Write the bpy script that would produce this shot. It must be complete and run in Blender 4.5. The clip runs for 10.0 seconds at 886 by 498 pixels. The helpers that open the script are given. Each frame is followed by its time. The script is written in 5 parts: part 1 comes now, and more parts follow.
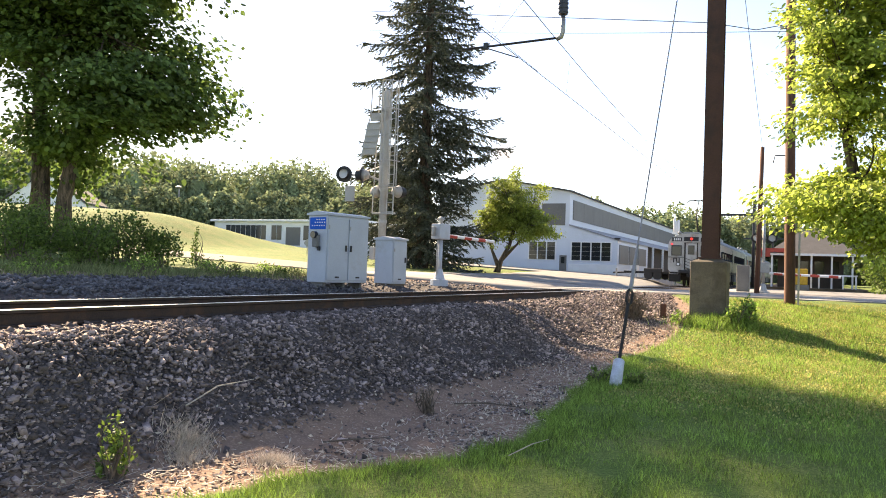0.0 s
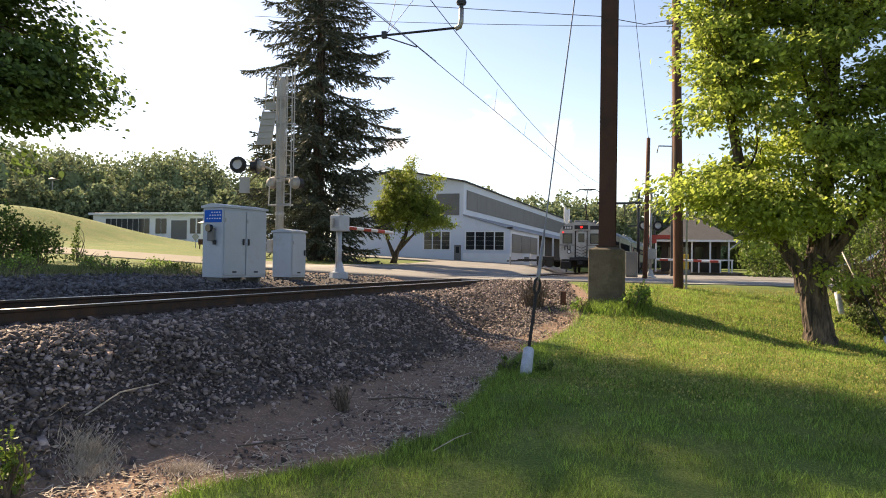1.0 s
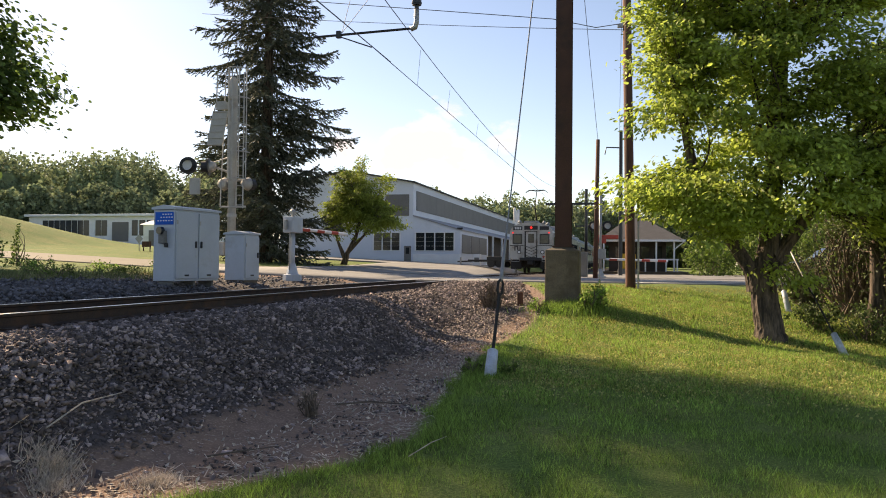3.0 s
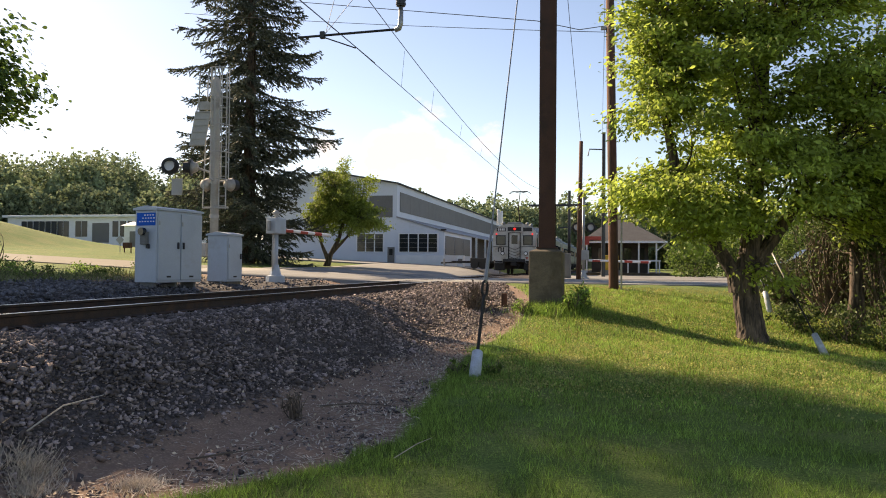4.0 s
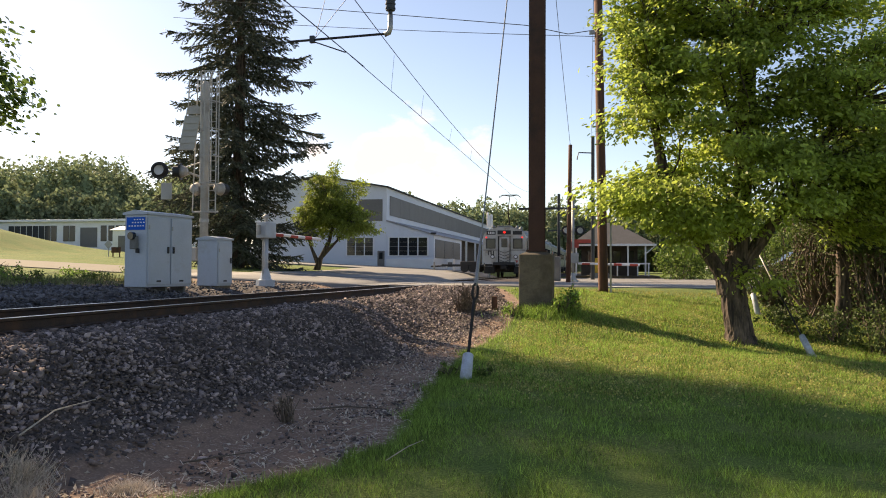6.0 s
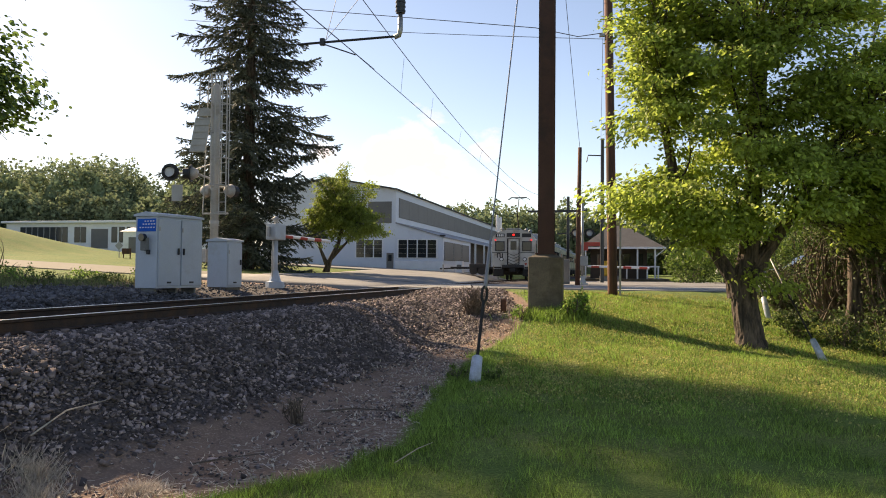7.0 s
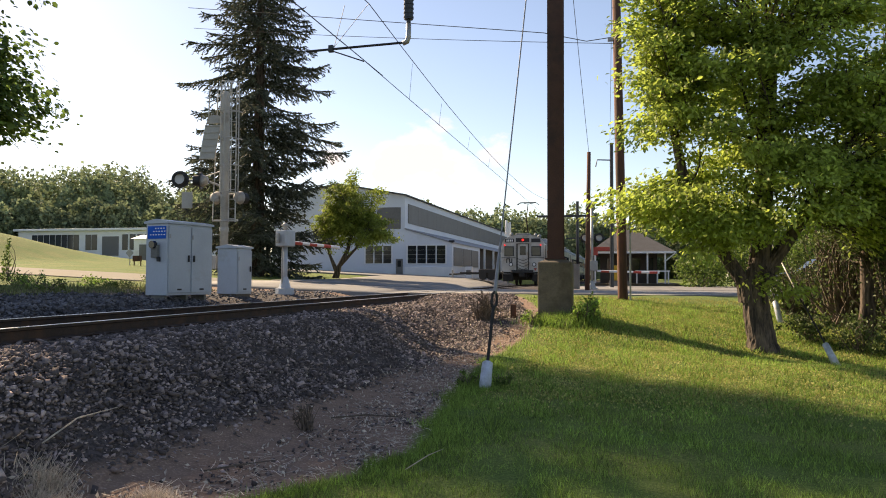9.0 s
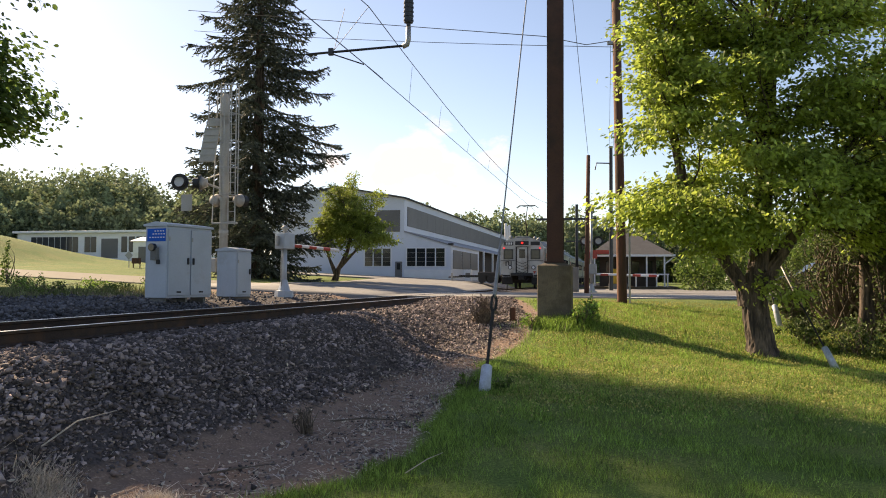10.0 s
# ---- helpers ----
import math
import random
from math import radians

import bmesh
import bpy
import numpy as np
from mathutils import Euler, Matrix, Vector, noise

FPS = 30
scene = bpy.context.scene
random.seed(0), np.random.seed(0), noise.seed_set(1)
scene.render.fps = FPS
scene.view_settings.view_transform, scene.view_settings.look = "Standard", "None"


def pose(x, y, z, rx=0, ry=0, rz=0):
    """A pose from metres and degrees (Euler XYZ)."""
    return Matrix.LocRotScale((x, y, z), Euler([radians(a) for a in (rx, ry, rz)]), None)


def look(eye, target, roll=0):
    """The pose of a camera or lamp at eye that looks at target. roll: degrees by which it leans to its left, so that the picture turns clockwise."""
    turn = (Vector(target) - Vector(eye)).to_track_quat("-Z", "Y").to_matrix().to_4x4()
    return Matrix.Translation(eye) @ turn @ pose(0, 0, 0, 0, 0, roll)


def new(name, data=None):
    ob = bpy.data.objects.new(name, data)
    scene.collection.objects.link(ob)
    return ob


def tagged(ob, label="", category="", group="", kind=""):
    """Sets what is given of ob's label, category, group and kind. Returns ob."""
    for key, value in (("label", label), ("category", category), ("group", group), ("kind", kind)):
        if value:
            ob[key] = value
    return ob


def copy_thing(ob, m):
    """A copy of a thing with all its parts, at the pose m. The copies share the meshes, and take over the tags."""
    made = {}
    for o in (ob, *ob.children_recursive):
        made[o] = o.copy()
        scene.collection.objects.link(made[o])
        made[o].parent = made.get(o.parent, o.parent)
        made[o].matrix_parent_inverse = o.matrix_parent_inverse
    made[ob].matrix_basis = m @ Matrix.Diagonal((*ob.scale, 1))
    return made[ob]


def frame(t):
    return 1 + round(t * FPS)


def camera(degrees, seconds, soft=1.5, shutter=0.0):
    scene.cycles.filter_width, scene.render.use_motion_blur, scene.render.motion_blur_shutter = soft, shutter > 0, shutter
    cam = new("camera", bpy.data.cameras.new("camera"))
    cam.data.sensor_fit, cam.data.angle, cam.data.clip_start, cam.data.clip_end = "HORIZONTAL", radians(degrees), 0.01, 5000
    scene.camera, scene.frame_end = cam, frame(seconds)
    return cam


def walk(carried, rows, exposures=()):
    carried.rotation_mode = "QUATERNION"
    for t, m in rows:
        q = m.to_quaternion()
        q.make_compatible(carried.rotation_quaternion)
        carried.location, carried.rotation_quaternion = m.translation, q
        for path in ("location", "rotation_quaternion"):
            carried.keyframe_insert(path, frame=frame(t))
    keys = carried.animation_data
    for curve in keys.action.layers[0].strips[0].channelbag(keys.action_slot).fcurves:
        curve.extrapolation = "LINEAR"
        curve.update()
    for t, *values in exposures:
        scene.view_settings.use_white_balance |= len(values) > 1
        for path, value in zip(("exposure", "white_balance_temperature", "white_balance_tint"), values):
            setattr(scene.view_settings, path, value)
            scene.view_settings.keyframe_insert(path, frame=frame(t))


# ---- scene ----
cam = camera(59.0, 10.0, soft=1.0)
TRAIN_Y = 57.0
GUY_WAY = (0.35, 8.1, 15.75)
PATH = [
    (0, (0.278, -0.657, 1.759), (-0.585, 1.146, 1.812), 2.0),
    (0.5, (0.149, -0.564, 1.775), (-0.53, 1.317, 1.816), 1.1),
    (1, (-0.032, -0.581, 1.772), (-0.64, 1.324, 1.808), 0.9),
    (1.5, (-0.228, -0.628, 1.795), (-0.774, 1.295, 1.816), 0.1),
    (2, (-0.294, -0.594, 1.793), (-0.791, 1.343, 1.813), 0.1),
    (2.5, (-0.287, -0.588, 1.792), (-0.777, 1.351, 1.825), 0.4),
    (4, (-0.318, -0.578, 1.788), (-0.755, 1.373, 1.831), 0.5),
    (4.5, (-0.32, -0.574, 1.784), (-0.736, 1.382, 1.827), 0.4),
    (5, (-0.324, -0.568, 1.779), (-0.723, 1.391, 1.827), 0.2),
    (5.5, (-0.314, -0.626, 1.783), (-0.716, 1.332, 1.833), 0.2),
    (7, (-0.321, -0.643, 1.787), (-0.755, 1.308, 1.845), 0.5),
    (7.5, (-0.326, -0.631, 1.787), (-0.766, 1.319, 1.848), 0.4),
    (8, (-0.324, -0.635, 1.785), (-0.77, 1.313, 1.851), -0.0),
    (8.5, (-0.312, -0.635, 1.785), (-0.766, 1.312, 1.854), -0.1),
    (9, (-0.329, -0.629, 1.789), (-0.786, 1.317, 1.861), 0.2),
    (9.5, (-0.336, -0.629, 1.786), (-0.792, 1.317, 1.861), 0.5),
    (10, (-0.335, -0.634, 1.797), (-0.79, 1.312, 1.876), 0.3),
]
# exposure follows the clip's camera as it settles
EXPOSURES = [(t, v, 7650, 18) for t, v in ((0.0, 2.02), (0.5, 1.62), (1.0, 1.3), (1.6, 1.13), (2.5, 1.11), (10.0, 1.11))]
walk(cam, [(t, look(eye, target, roll)) for t, eye, target, roll in PATH], EXPOSURES)

# ---- sky and sun ----
SUN_EL, SUN_AZ = 31.5, -57.0
world = bpy.data.worlds.new("sky")
scene.world = world
world.use_nodes = True
wn, wl = world.node_tree.nodes, world.node_tree.links
bg = wn["Background"]
sky = wn.new("ShaderNodeTexSky")
sky.sky_type = "NISHITA"
sky.sun_disc = False
sky.sun_elevation, sky.sun_rotation = radians(SUN_EL), radians(SUN_AZ)
sky.air_density, sky.dust_density, sky.ozone_density = 0.85, 0.35, 1.4
wtc = wn.new("ShaderNodeTexCoord")
wmap = wn.new("ShaderNodeMapping")
wmap.inputs["Scale"].default_value = (1.0, 1.0, 1.6)
wl.new(wtc.outputs["Generated"], wmap.inputs["Vector"])
wno = wn.new("ShaderNodeTexNoise")
wno.inputs["Scale"].default_value, wno.inputs["Detail"].default_value, wno.inputs["Roughness"].default_value = 16.0, 9.0, 0.56
wl.new(wmap.outputs["Vector"], wno.inputs["Vector"])
# heaps of cumulus over the factory: direction, breadth, weight
CLOUDS = [
    ((-0.2482, 0.9548, 0.1636), 0.052, 1.0),
    ((-0.285, 0.9486, 0.1379), 0.05, 1.0),
    ((-0.2156, 0.9668, 0.137), 0.05, 0.85),
    ((-0.3585, 0.9221, 0.1457), 0.035, 0.8),
    ((-0.1671, 0.9723, 0.1636), 0.035, 0.75),
]
heap_sum = None
for way, breadth, weight in CLOUDS:
    away = wn.new("ShaderNodeVectorMath")
    away.operation = "DISTANCE"
    wl.new(wtc.outputs["Generated"], away.inputs[0])
    away.inputs[1].default_value = way
    near = wn.new("ShaderNodeMapRange")
    near.interpolation_type = "SMOOTHSTEP"
    near.inputs["From Min"].default_value, near.inputs["From Max"].default_value = 0.0, breadth * 1.5
    near.inputs["To Min"].default_value, near.inputs["To Max"].default_value = weight, 0.0
    wl.new(away.outputs["Value"], near.inputs["Value"])
    if heap_sum is None:
        heap_sum = near.outputs["Result"]
    else:
        both = wn.new("ShaderNodeMath")
        both.operation = "MAXIMUM"
        wl.new(heap_sum, both.inputs[0])
        wl.new(near.outputs["Result"], both.inputs[1])
        heap_sum = both.outputs[0]
wsum = wn.new("ShaderNodeMath")
wsum.operation = "MULTIPLY_ADD"
wl.new(heap_sum, wsum.inputs[0])
wsum.inputs[1].default_value = 0.55
wl.new(wno.outputs["Fac"], wsum.inputs[2])
wramp = wn.new("ShaderNodeMapRange")
wramp.inputs["From Min"].default_value, wramp.inputs["From Max"].default_value = 0.74, 0.92
wl.new(wsum.outputs[0], wramp.inputs["Value"])
wmix = wn.new("ShaderNodeMix")
wmix.data_type = "RGBA"
wl.new(wramp.outputs["Result"], wmix.inputs["Factor"])
wl.new(sky.outputs["Color"], wmix.inputs["A"])
wmix.inputs["B"].default_value = (5.6, 5.6, 5.7, 1)
wl.new(wmix.outputs["Result"], bg.inputs["Color"])
bg.inputs["Strength"].default_value = 0.09

sun_data = bpy.data.lights.new("sun", "SUN")
sun_data.energy, sun_data.angle, sun_data.color = 5.0, radians(0.6), (1.0, 0.87, 0.64)
sun = new("sun", sun_data)
az, el = radians(SUN_AZ), radians(SUN_EL)
SUN_DIR = Vector((math.sin(az) * math.cos(el), math.cos(az) * math.cos(el), math.sin(el)))
sun.matrix_world = look(SUN_DIR * 100, (0, 0, 0))

# ---- materials ----
def material(name, color, rough=0.8, metal=0.0, vary=0.25, scale=6.0, fine=60.0, bump=0.15, dirt=None, dirt_at=0.58, island=0.0, obj=0.0, spec=0.5, translucent=0.0, stretch=1.0, skew=1.0):
    """A surface with two scales of variation, fine relief and, where given, stains of a second colour."""
    m = bpy.data.materials.new(name)
    m.use_nodes = True
    n, l = m.node_tree.nodes, m.node_tree.links
    b = n["Principled BSDF"]
    b.inputs["Roughness"].default_value, b.inputs["Metallic"].default_value = rough, metal
    b.inputs["Specular IOR Level"].default_value = spec
    tc = n.new("ShaderNodeNewGeometry")
    place = tc.outputs["Position"]
    if stretch != 1.0:
        squash = n.new("ShaderNodeVectorMath")
        squash.operation = "MULTIPLY"
        squash.inputs[1].default_value = (1, 1, stretch)
        l.new(place, squash.inputs[0])
        place = squash.outputs[0]
    big, small = n.new("ShaderNodeTexNoise"), n.new("ShaderNodeTexNoise")
    for node, s, d in ((big, scale, 5), (small, fine, 3)):
        node.inputs["Scale"].default_value, node.inputs["Detail"].default_value = s, d
        l.new(place, node.inputs["Vector"])
    add = n.new("ShaderNodeMath")
    add.operation = "ADD"
    l.new(big.outputs["Fac"], add.inputs[0])
    l.new(small.outputs["Fac"], add.inputs[1])
    rng = n.new("ShaderNodeMapRange")
    rng.inputs["From Min"].default_value, rng.inputs["From Max"].default_value = 0.7, 1.3
    rng.inputs["To Min"].default_value, rng.inputs["To Max"].default_value = 1 - vary, 1 + vary
    l.new(add.outputs[0], rng.inputs["Value"])
    val = rng.outputs["Result"]
    for amount, source in ((island, tc.outputs["Random Per Island"]), (obj, None)):
        if amount:
            if source is None:
                source = n.new("ShaderNodeObjectInfo").outputs["Random"]
            if skew != 1.0:
                bend = n.new("ShaderNodeMath")
                bend.operation = "POWER"
                l.new(source, bend.inputs[0])
                bend.inputs[1].default_value = skew
                source = bend.outputs[0]
            r2 = n.new("ShaderNodeMapRange")
            r2.inputs["To Min"].default_value, r2.inputs["To Max"].default_value = 1 - amount, 1 + amount
            l.new(source, r2.inputs["Value"])
            mul = n.new("ShaderNodeMath")
            mul.operation = "MULTIPLY"
            l.new(val, mul.inputs[0])
            l.new(r2.outputs["Result"], mul.inputs[1])
            val = mul.outputs[0]
    hsv = n.new("ShaderNodeHueSaturation")
    hsv.inputs["Color"].default_value = (*color, 1)
    l.new(val, hsv.inputs["Value"])
    out = hsv.outputs["Color"]
    if dirt:
        stain = n.new("ShaderNodeTexNoise")
        stain.inputs["Scale"].default_value, stain.inputs["Detail"].default_value, stain.inputs["Roughness"].default_value = scale * 0.6, 8, 0.65
        l.new(place, stain.inputs["Vector"])
        ramp = n.new("ShaderNodeMapRange")
        ramp.inputs["From Min"].default_value, ramp.inputs["From Max"].default_value = dirt_at - 0.08, dirt_at + 0.1
        l.new(stain.outputs["Fac"], ramp.inputs["Value"])
        mix = n.new("ShaderNodeMix")
        mix.data_type = "RGBA"
        l.new(ramp.outputs["Result"], mix.inputs["Factor"])
        l.new(out, mix.inputs["A"])
        mix.inputs["B"].default_value = (*dirt, 1)
        out = mix.outputs["Result"]
    l.new(out, b.inputs["Base Color"])
    if bump:
        bp = n.new("ShaderNodeBump")
        bp.inputs["Strength"].default_value, bp.inputs["Distance"].default_value = bump, 0.02
        l.new(add.outputs[0], bp.inputs["Height"])
        l.new(bp.outputs["Normal"], b.inputs["Normal"])
    if translucent:
        tr = n.new("ShaderNodeBsdfTranslucent")
        l.new(out, tr.inputs["Color"])
        ms = n.new("ShaderNodeMixShader")
        ms.inputs["Fac"].default_value = translucent
        l.new(b.outputs["BSDF"], ms.inputs[1])
        l.new(tr.outputs["BSDF"], ms.inputs[2])
        l.new(ms.outputs["Shader"], n["Material Output"].inputs["Surface"])
    return m


def glow(name, color, strength):
    m = bpy.data.materials.new(name)
    m.use_nodes = True
    b = m.node_tree.nodes["Principled BSDF"]
    b.inputs["Base Color"].default_value = (*color, 1)
    b.inputs["Emission Color"].default_value = (*color, 1)
    b.inputs["Emission Strength"].default_value = strength
    return m


M_STEEL = material("stainless steel", (0.50, 0.49, 0.46), 0.42, 0.7, 0.12, 1.5, 40, 0.05, (0.22, 0.2, 0.17), 0.62)
M_CABPAINT = material("grey cab paint", (0.46, 0.45, 0.43), 0.55, 0.1, 0.12, 2, 30, 0.04, (0.3, 0.25, 0.2), 0.56)
M_ROOFGREY = material("roof grey", (0.20, 0.22, 0.23), 0.7, 0.1, 0.2, 1.5, 20, 0.1)
M_UNDER = material("underframe grime", (0.025, 0.023, 0.021), 0.85, 0.1, 0.3, 4, 40, 0.2)
M_EQUIP = material("equipment box grey", (0.16, 0.16, 0.15), 0.7, 0.1, 0.2, 3, 30, 0.1)
M_BLACK = material("black rubber", (0.02, 0.02, 0.022), 0.6, 0, 0.2, 5, 50, 0.1)
M_DARKGLASS = material("dark window glass", (0.02, 0.024, 0.028), 0.08, 0, 0.1, 2, 20, 0.0)
M_REDLAMP = glow("red lamp", (0.8, 0.02, 0.015), 0.9)
M_REDPAINT = material("red paint", (0.42, 0.06, 0.04), 0.6, 0, 0.15, 5, 40, 0.05)
M_ORANGE = material("orange stripe", (0.45, 0.13, 0.04), 0.6)
M_BLUE = material("blue stripe", (0.03, 0.06, 0.22), 0.6)
M_LENS = material("lamp lens", (0.72, 0.72, 0.74), 0.35, 0.0, 0.05, 3, 30, 0.0)
M_RAIL = material("rusty rail", (0.045, 0.028, 0.02), 0.8, 0.2, 0.3, 6, 60, 0.2, (0.08, 0.04, 0.022), 0.55)
M_RAILTOP = material("polished rail head", (0.62, 0.61, 0.6), 0.38, 1.0, 0.1, 8, 80, 0.02)
M_TIE = material("weathered tie timber", (0.06, 0.045, 0.035), 0.9, 0, 0.35, 5, 45, 0.4, (0.02, 0.017, 0.014), 0.55, obj=0.3)
M_STONE = material("ballast stone", (0.29, 0.228, 0.212), 0.9, 0, 0.3, 3, 50, 0.3, (0.085, 0.066, 0.06), 0.55, island=0.75, skew=2.4)
# pale bluish gravel, its colour darkened to stand in for shade beyond the track
M_SHADESTONE = material("gravel stone darkened for shade", (0.11, 0.108, 0.12), 0.9, 0, 0.3, 3, 50, 0.3, (0.14, 0.125, 0.12), 0.58, island=0.6, skew=1.6)
M_CONCRETE = material("weathered concrete", (0.135, 0.108, 0.078), 0.9, 0, 0.3, 3, 40, 0.3, (0.085, 0.066, 0.045), 0.52)
M_POLE = material("rust brown painted steel", (0.075, 0.032, 0.022), 0.75, 0.1, 0.25, 2, 30, 0.15, (0.035, 0.02, 0.016), 0.6)
M_WOODPOLE = material("creosoted pole timber", (0.115, 0.048, 0.028), 0.9, 0, 0.35, 8, 60, 0.4, (0.05, 0.03, 0.02), 0.55, stretch=0.08)
M_GALV = material("galvanised steel", (0.34, 0.34, 0.335), 0.5, 0.55, 0.15, 5, 50, 0.08)
M_MAST = material("grey mast paint", (0.4, 0.385, 0.36), 0.6, 0.15, 0.12, 3, 40, 0.06, (0.28, 0.26, 0.23), 0.62)
M_WIRE = material("dark wire", (0.06, 0.06, 0.06), 0.6, 0.5, 0.1, 5, 50, 0.0)
M_GUYWIRE = material("galvanised strand", (0.27, 0.265, 0.26), 0.5, 0.6, 0.2, 9, 90, 0.1)
M_SILVER = material("aluminium cabinet paint", (0.4, 0.445, 0.505), 0.5, 0.15, 0.08, 2, 40, 0.04, (0.33, 0.33, 0.33), 0.68)
M_SIGNBLUE = material("blue sign enamel", (0.01, 0.11, 0.5), 0.8, 0, 0.1, 4, 40, 0.0, spec=0.1)
M_WHITE = material("white paint", (0.75, 0.76, 0.78), 0.6, 0, 0.06, 1.5, 30, 0.04, (0.58, 0.58, 0.57), 0.68)
M_GUARD = material("pale plastic guard", (0.43, 0.47, 0.54), 0.5, 0, 0.2, 8, 60, 0.1, (0.26, 0.28, 0.27), 0.54)
# the dark second colour paints shade into the bark's furrows
M_BARK = material("furrowed bark", (0.13, 0.095, 0.072), 0.95, 0, 0.5, 16, 45, 1.0, (0.03, 0.022, 0.018), 0.5, stretch=0.16)
M_LEAF = material("maple leaf", (0.34, 0.425, 0.085), 0.5, 0, 0.2, 0.7, 9, 0.0, island=0.4, spec=0.4, translucent=0.6)
M_LEAF_L = material("shaded oak leaf", (0.11, 0.175, 0.045), 0.5, 0, 0.25, 0.7, 9, 0.0, island=0.5, spec=0.4, translucent=0.45)
M_LEAF_Y = material("young honeylocust leaf", (0.24, 0.3, 0.06), 0.6, 0, 0.2, 0.7, 9, 0.0, island=0.4, spec=0.3, translucent=0.55)
M_NEEDLE = material("spruce needles", (0.085, 0.095, 0.07), 0.75, 0, 0.3, 0.8, 9, 0.0, island=0.5, spec=0.2, translucent=0.15)
M_WOODS = material("far woods leaf", (0.2, 0.245, 0.135), 0.8, 0, 0.4, 0.09, 2, 0.0, island=0.5, spec=0.1, translucent=0.3)
M_SHRUB = material("shrub leaf", (0.115, 0.175, 0.035), 0.6, 0, 0.25, 1, 12, 0.0, island=0.5, spec=0.3, translucent=0.4)
# darker copy of the shrub leaf, with the maple's shade put into its colour
M_THICKET_SHADE = material("shaded thicket leaf", (0.085, 0.12, 0.035), 0.6, 0, 0.3, 1, 12, 0.0, island=0.5, spec=0.3, translucent=0.3)
M_BRUSH = material("dead brush twig", (0.13, 0.1, 0.075), 0.95, 0, 0.3, 3, 30, 0.2, island=0.3)
M_BLADE = material("grass blade", (0.2, 0.31, 0.06), 0.6, 0, 0.4, 0.8, 14, 0.0, island=0.75, spec=0.25, translucent=0.4)
# dry blades and clover, coloured pale to carry some of the lawn's sunlight
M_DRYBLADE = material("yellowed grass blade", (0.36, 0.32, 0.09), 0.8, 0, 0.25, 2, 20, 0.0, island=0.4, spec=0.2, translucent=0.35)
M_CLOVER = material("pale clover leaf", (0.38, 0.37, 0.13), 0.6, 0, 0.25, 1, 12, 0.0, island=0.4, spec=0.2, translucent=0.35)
M_ROUGH = material("rough olive grass blade", (0.16, 0.185, 0.075), 0.8, 0, 0.3, 0.9, 14, 0.0, island=0.6, spec=0.2, translucent=0.3)
M_STRAW = material("dry straw", (0.56, 0.48, 0.39), 0.9, 0, 0.25, 5, 40, 0.0, island=0.35, translucent=0.2)
M_ASPHALT = material("worn asphalt", (0.2, 0.193, 0.185), 0.9, 0, 0.15, 0.8, 60, 0.25, (0.15, 0.146, 0.14), 0.55)
M_LINE = material("road line paint", (0.6, 0.6, 0.56), 0.8, 0, 0.2, 4, 40, 0.1)
M_GRAVELPATH = material("pale gravel path", (0.17, 0.15, 0.115), 0.95, 0, 0.15, 1, 30, 0.3)
M_SIDING = material("white wall siding", (0.62, 0.66, 0.74), 0.7, 0, 0.05, 0.4, 12, 0.05, (0.5, 0.52, 0.56), 0.7)
M_BAND = material("grey wall band", (0.15, 0.145, 0.14), 0.6, 0, 0.12, 0.6, 10, 0.05)
M_SHINGLE = material("grey roof shingle", (0.065, 0.065, 0.07), 0.9, 0, 0.2, 2, 25, 0.3)
M_LEANROOF = material("grey sheet roof", (0.3, 0.3, 0.32), 0.75, 0.1, 0.12, 0.6, 12, 0.05, (0.22, 0.22, 0.23), 0.6)
# dark wall colour that holds the shade under the eaves and in the dock
M_SHADEWALL = material("wall darkened for shade", (0.06, 0.05, 0.045), 0.85, 0, 0.2, 2, 20, 0.1)
M_YELLOW = material("yellow machine paint", (0.5, 0.3, 0.02), 0.6)
M_CARPAINT = material("black car paint", (0.012, 0.013, 0.015), 0.25, 0.2, 0.1, 2, 20, 0.0)
M_INSUL = material("black insulator", (0.018, 0.02, 0.024), 0.4, 0, 0.15, 6, 50, 0.05)


# ---- mesh helpers ----
def mesh_of(bm, name):
    me = bpy.data.meshes.new(name)
    bmesh.ops.recalc_face_normals(bm, faces=bm.faces)
    bm.to_mesh(me)
    bm.free()
    return me


def part(name, bm, mat, parent=None, label="", smooth=False):
    """Links a bmesh as one mesh object, under a thing or a part where one is given."""
    me = mesh_of(bm, name)
    me.materials.append(mat)
    if smooth:
        me.polygons.foreach_set("use_smooth", [True] * len(me.polygons))
    ob = new(name, me)
    if parent is not None:
        ob.parent = parent
    if label:
        tagged(ob, label)
    return ob


def thing(name, label, category, at=(0, 0, 0), rz=0.0, group="", kind=""):
    ob = new(name)
    ob.empty_display_size = 0.3
    ob.matrix_basis = pose(*at, 0, 0, rz)
    return tagged(ob, label, category, group, kind)


def bx(x0, x1, y0, y1, z0, z1, bevel=0.0, bm=None):
    """A box, with its edges rounded off by bevel; joins bm where one is given."""
    bm = bm or bmesh.new()
    m = Matrix.Translation(((x0 + x1) / 2, (y0 + y1) / 2, (z0 + z1) / 2)) @ Matrix.Diagonal((x1 - x0, y1 - y0, z1 - z0, 1))
    made = bmesh.ops.create_cube(bm, size=1, matrix=m)
    if bevel:
        edges = {e for v in made["verts"] for e in v.link_edges}
        bmesh.ops.bevel(bm, geom=list(edges), offset=bevel, segments=2, affect="EDGES", profile=0.5)
    return bm


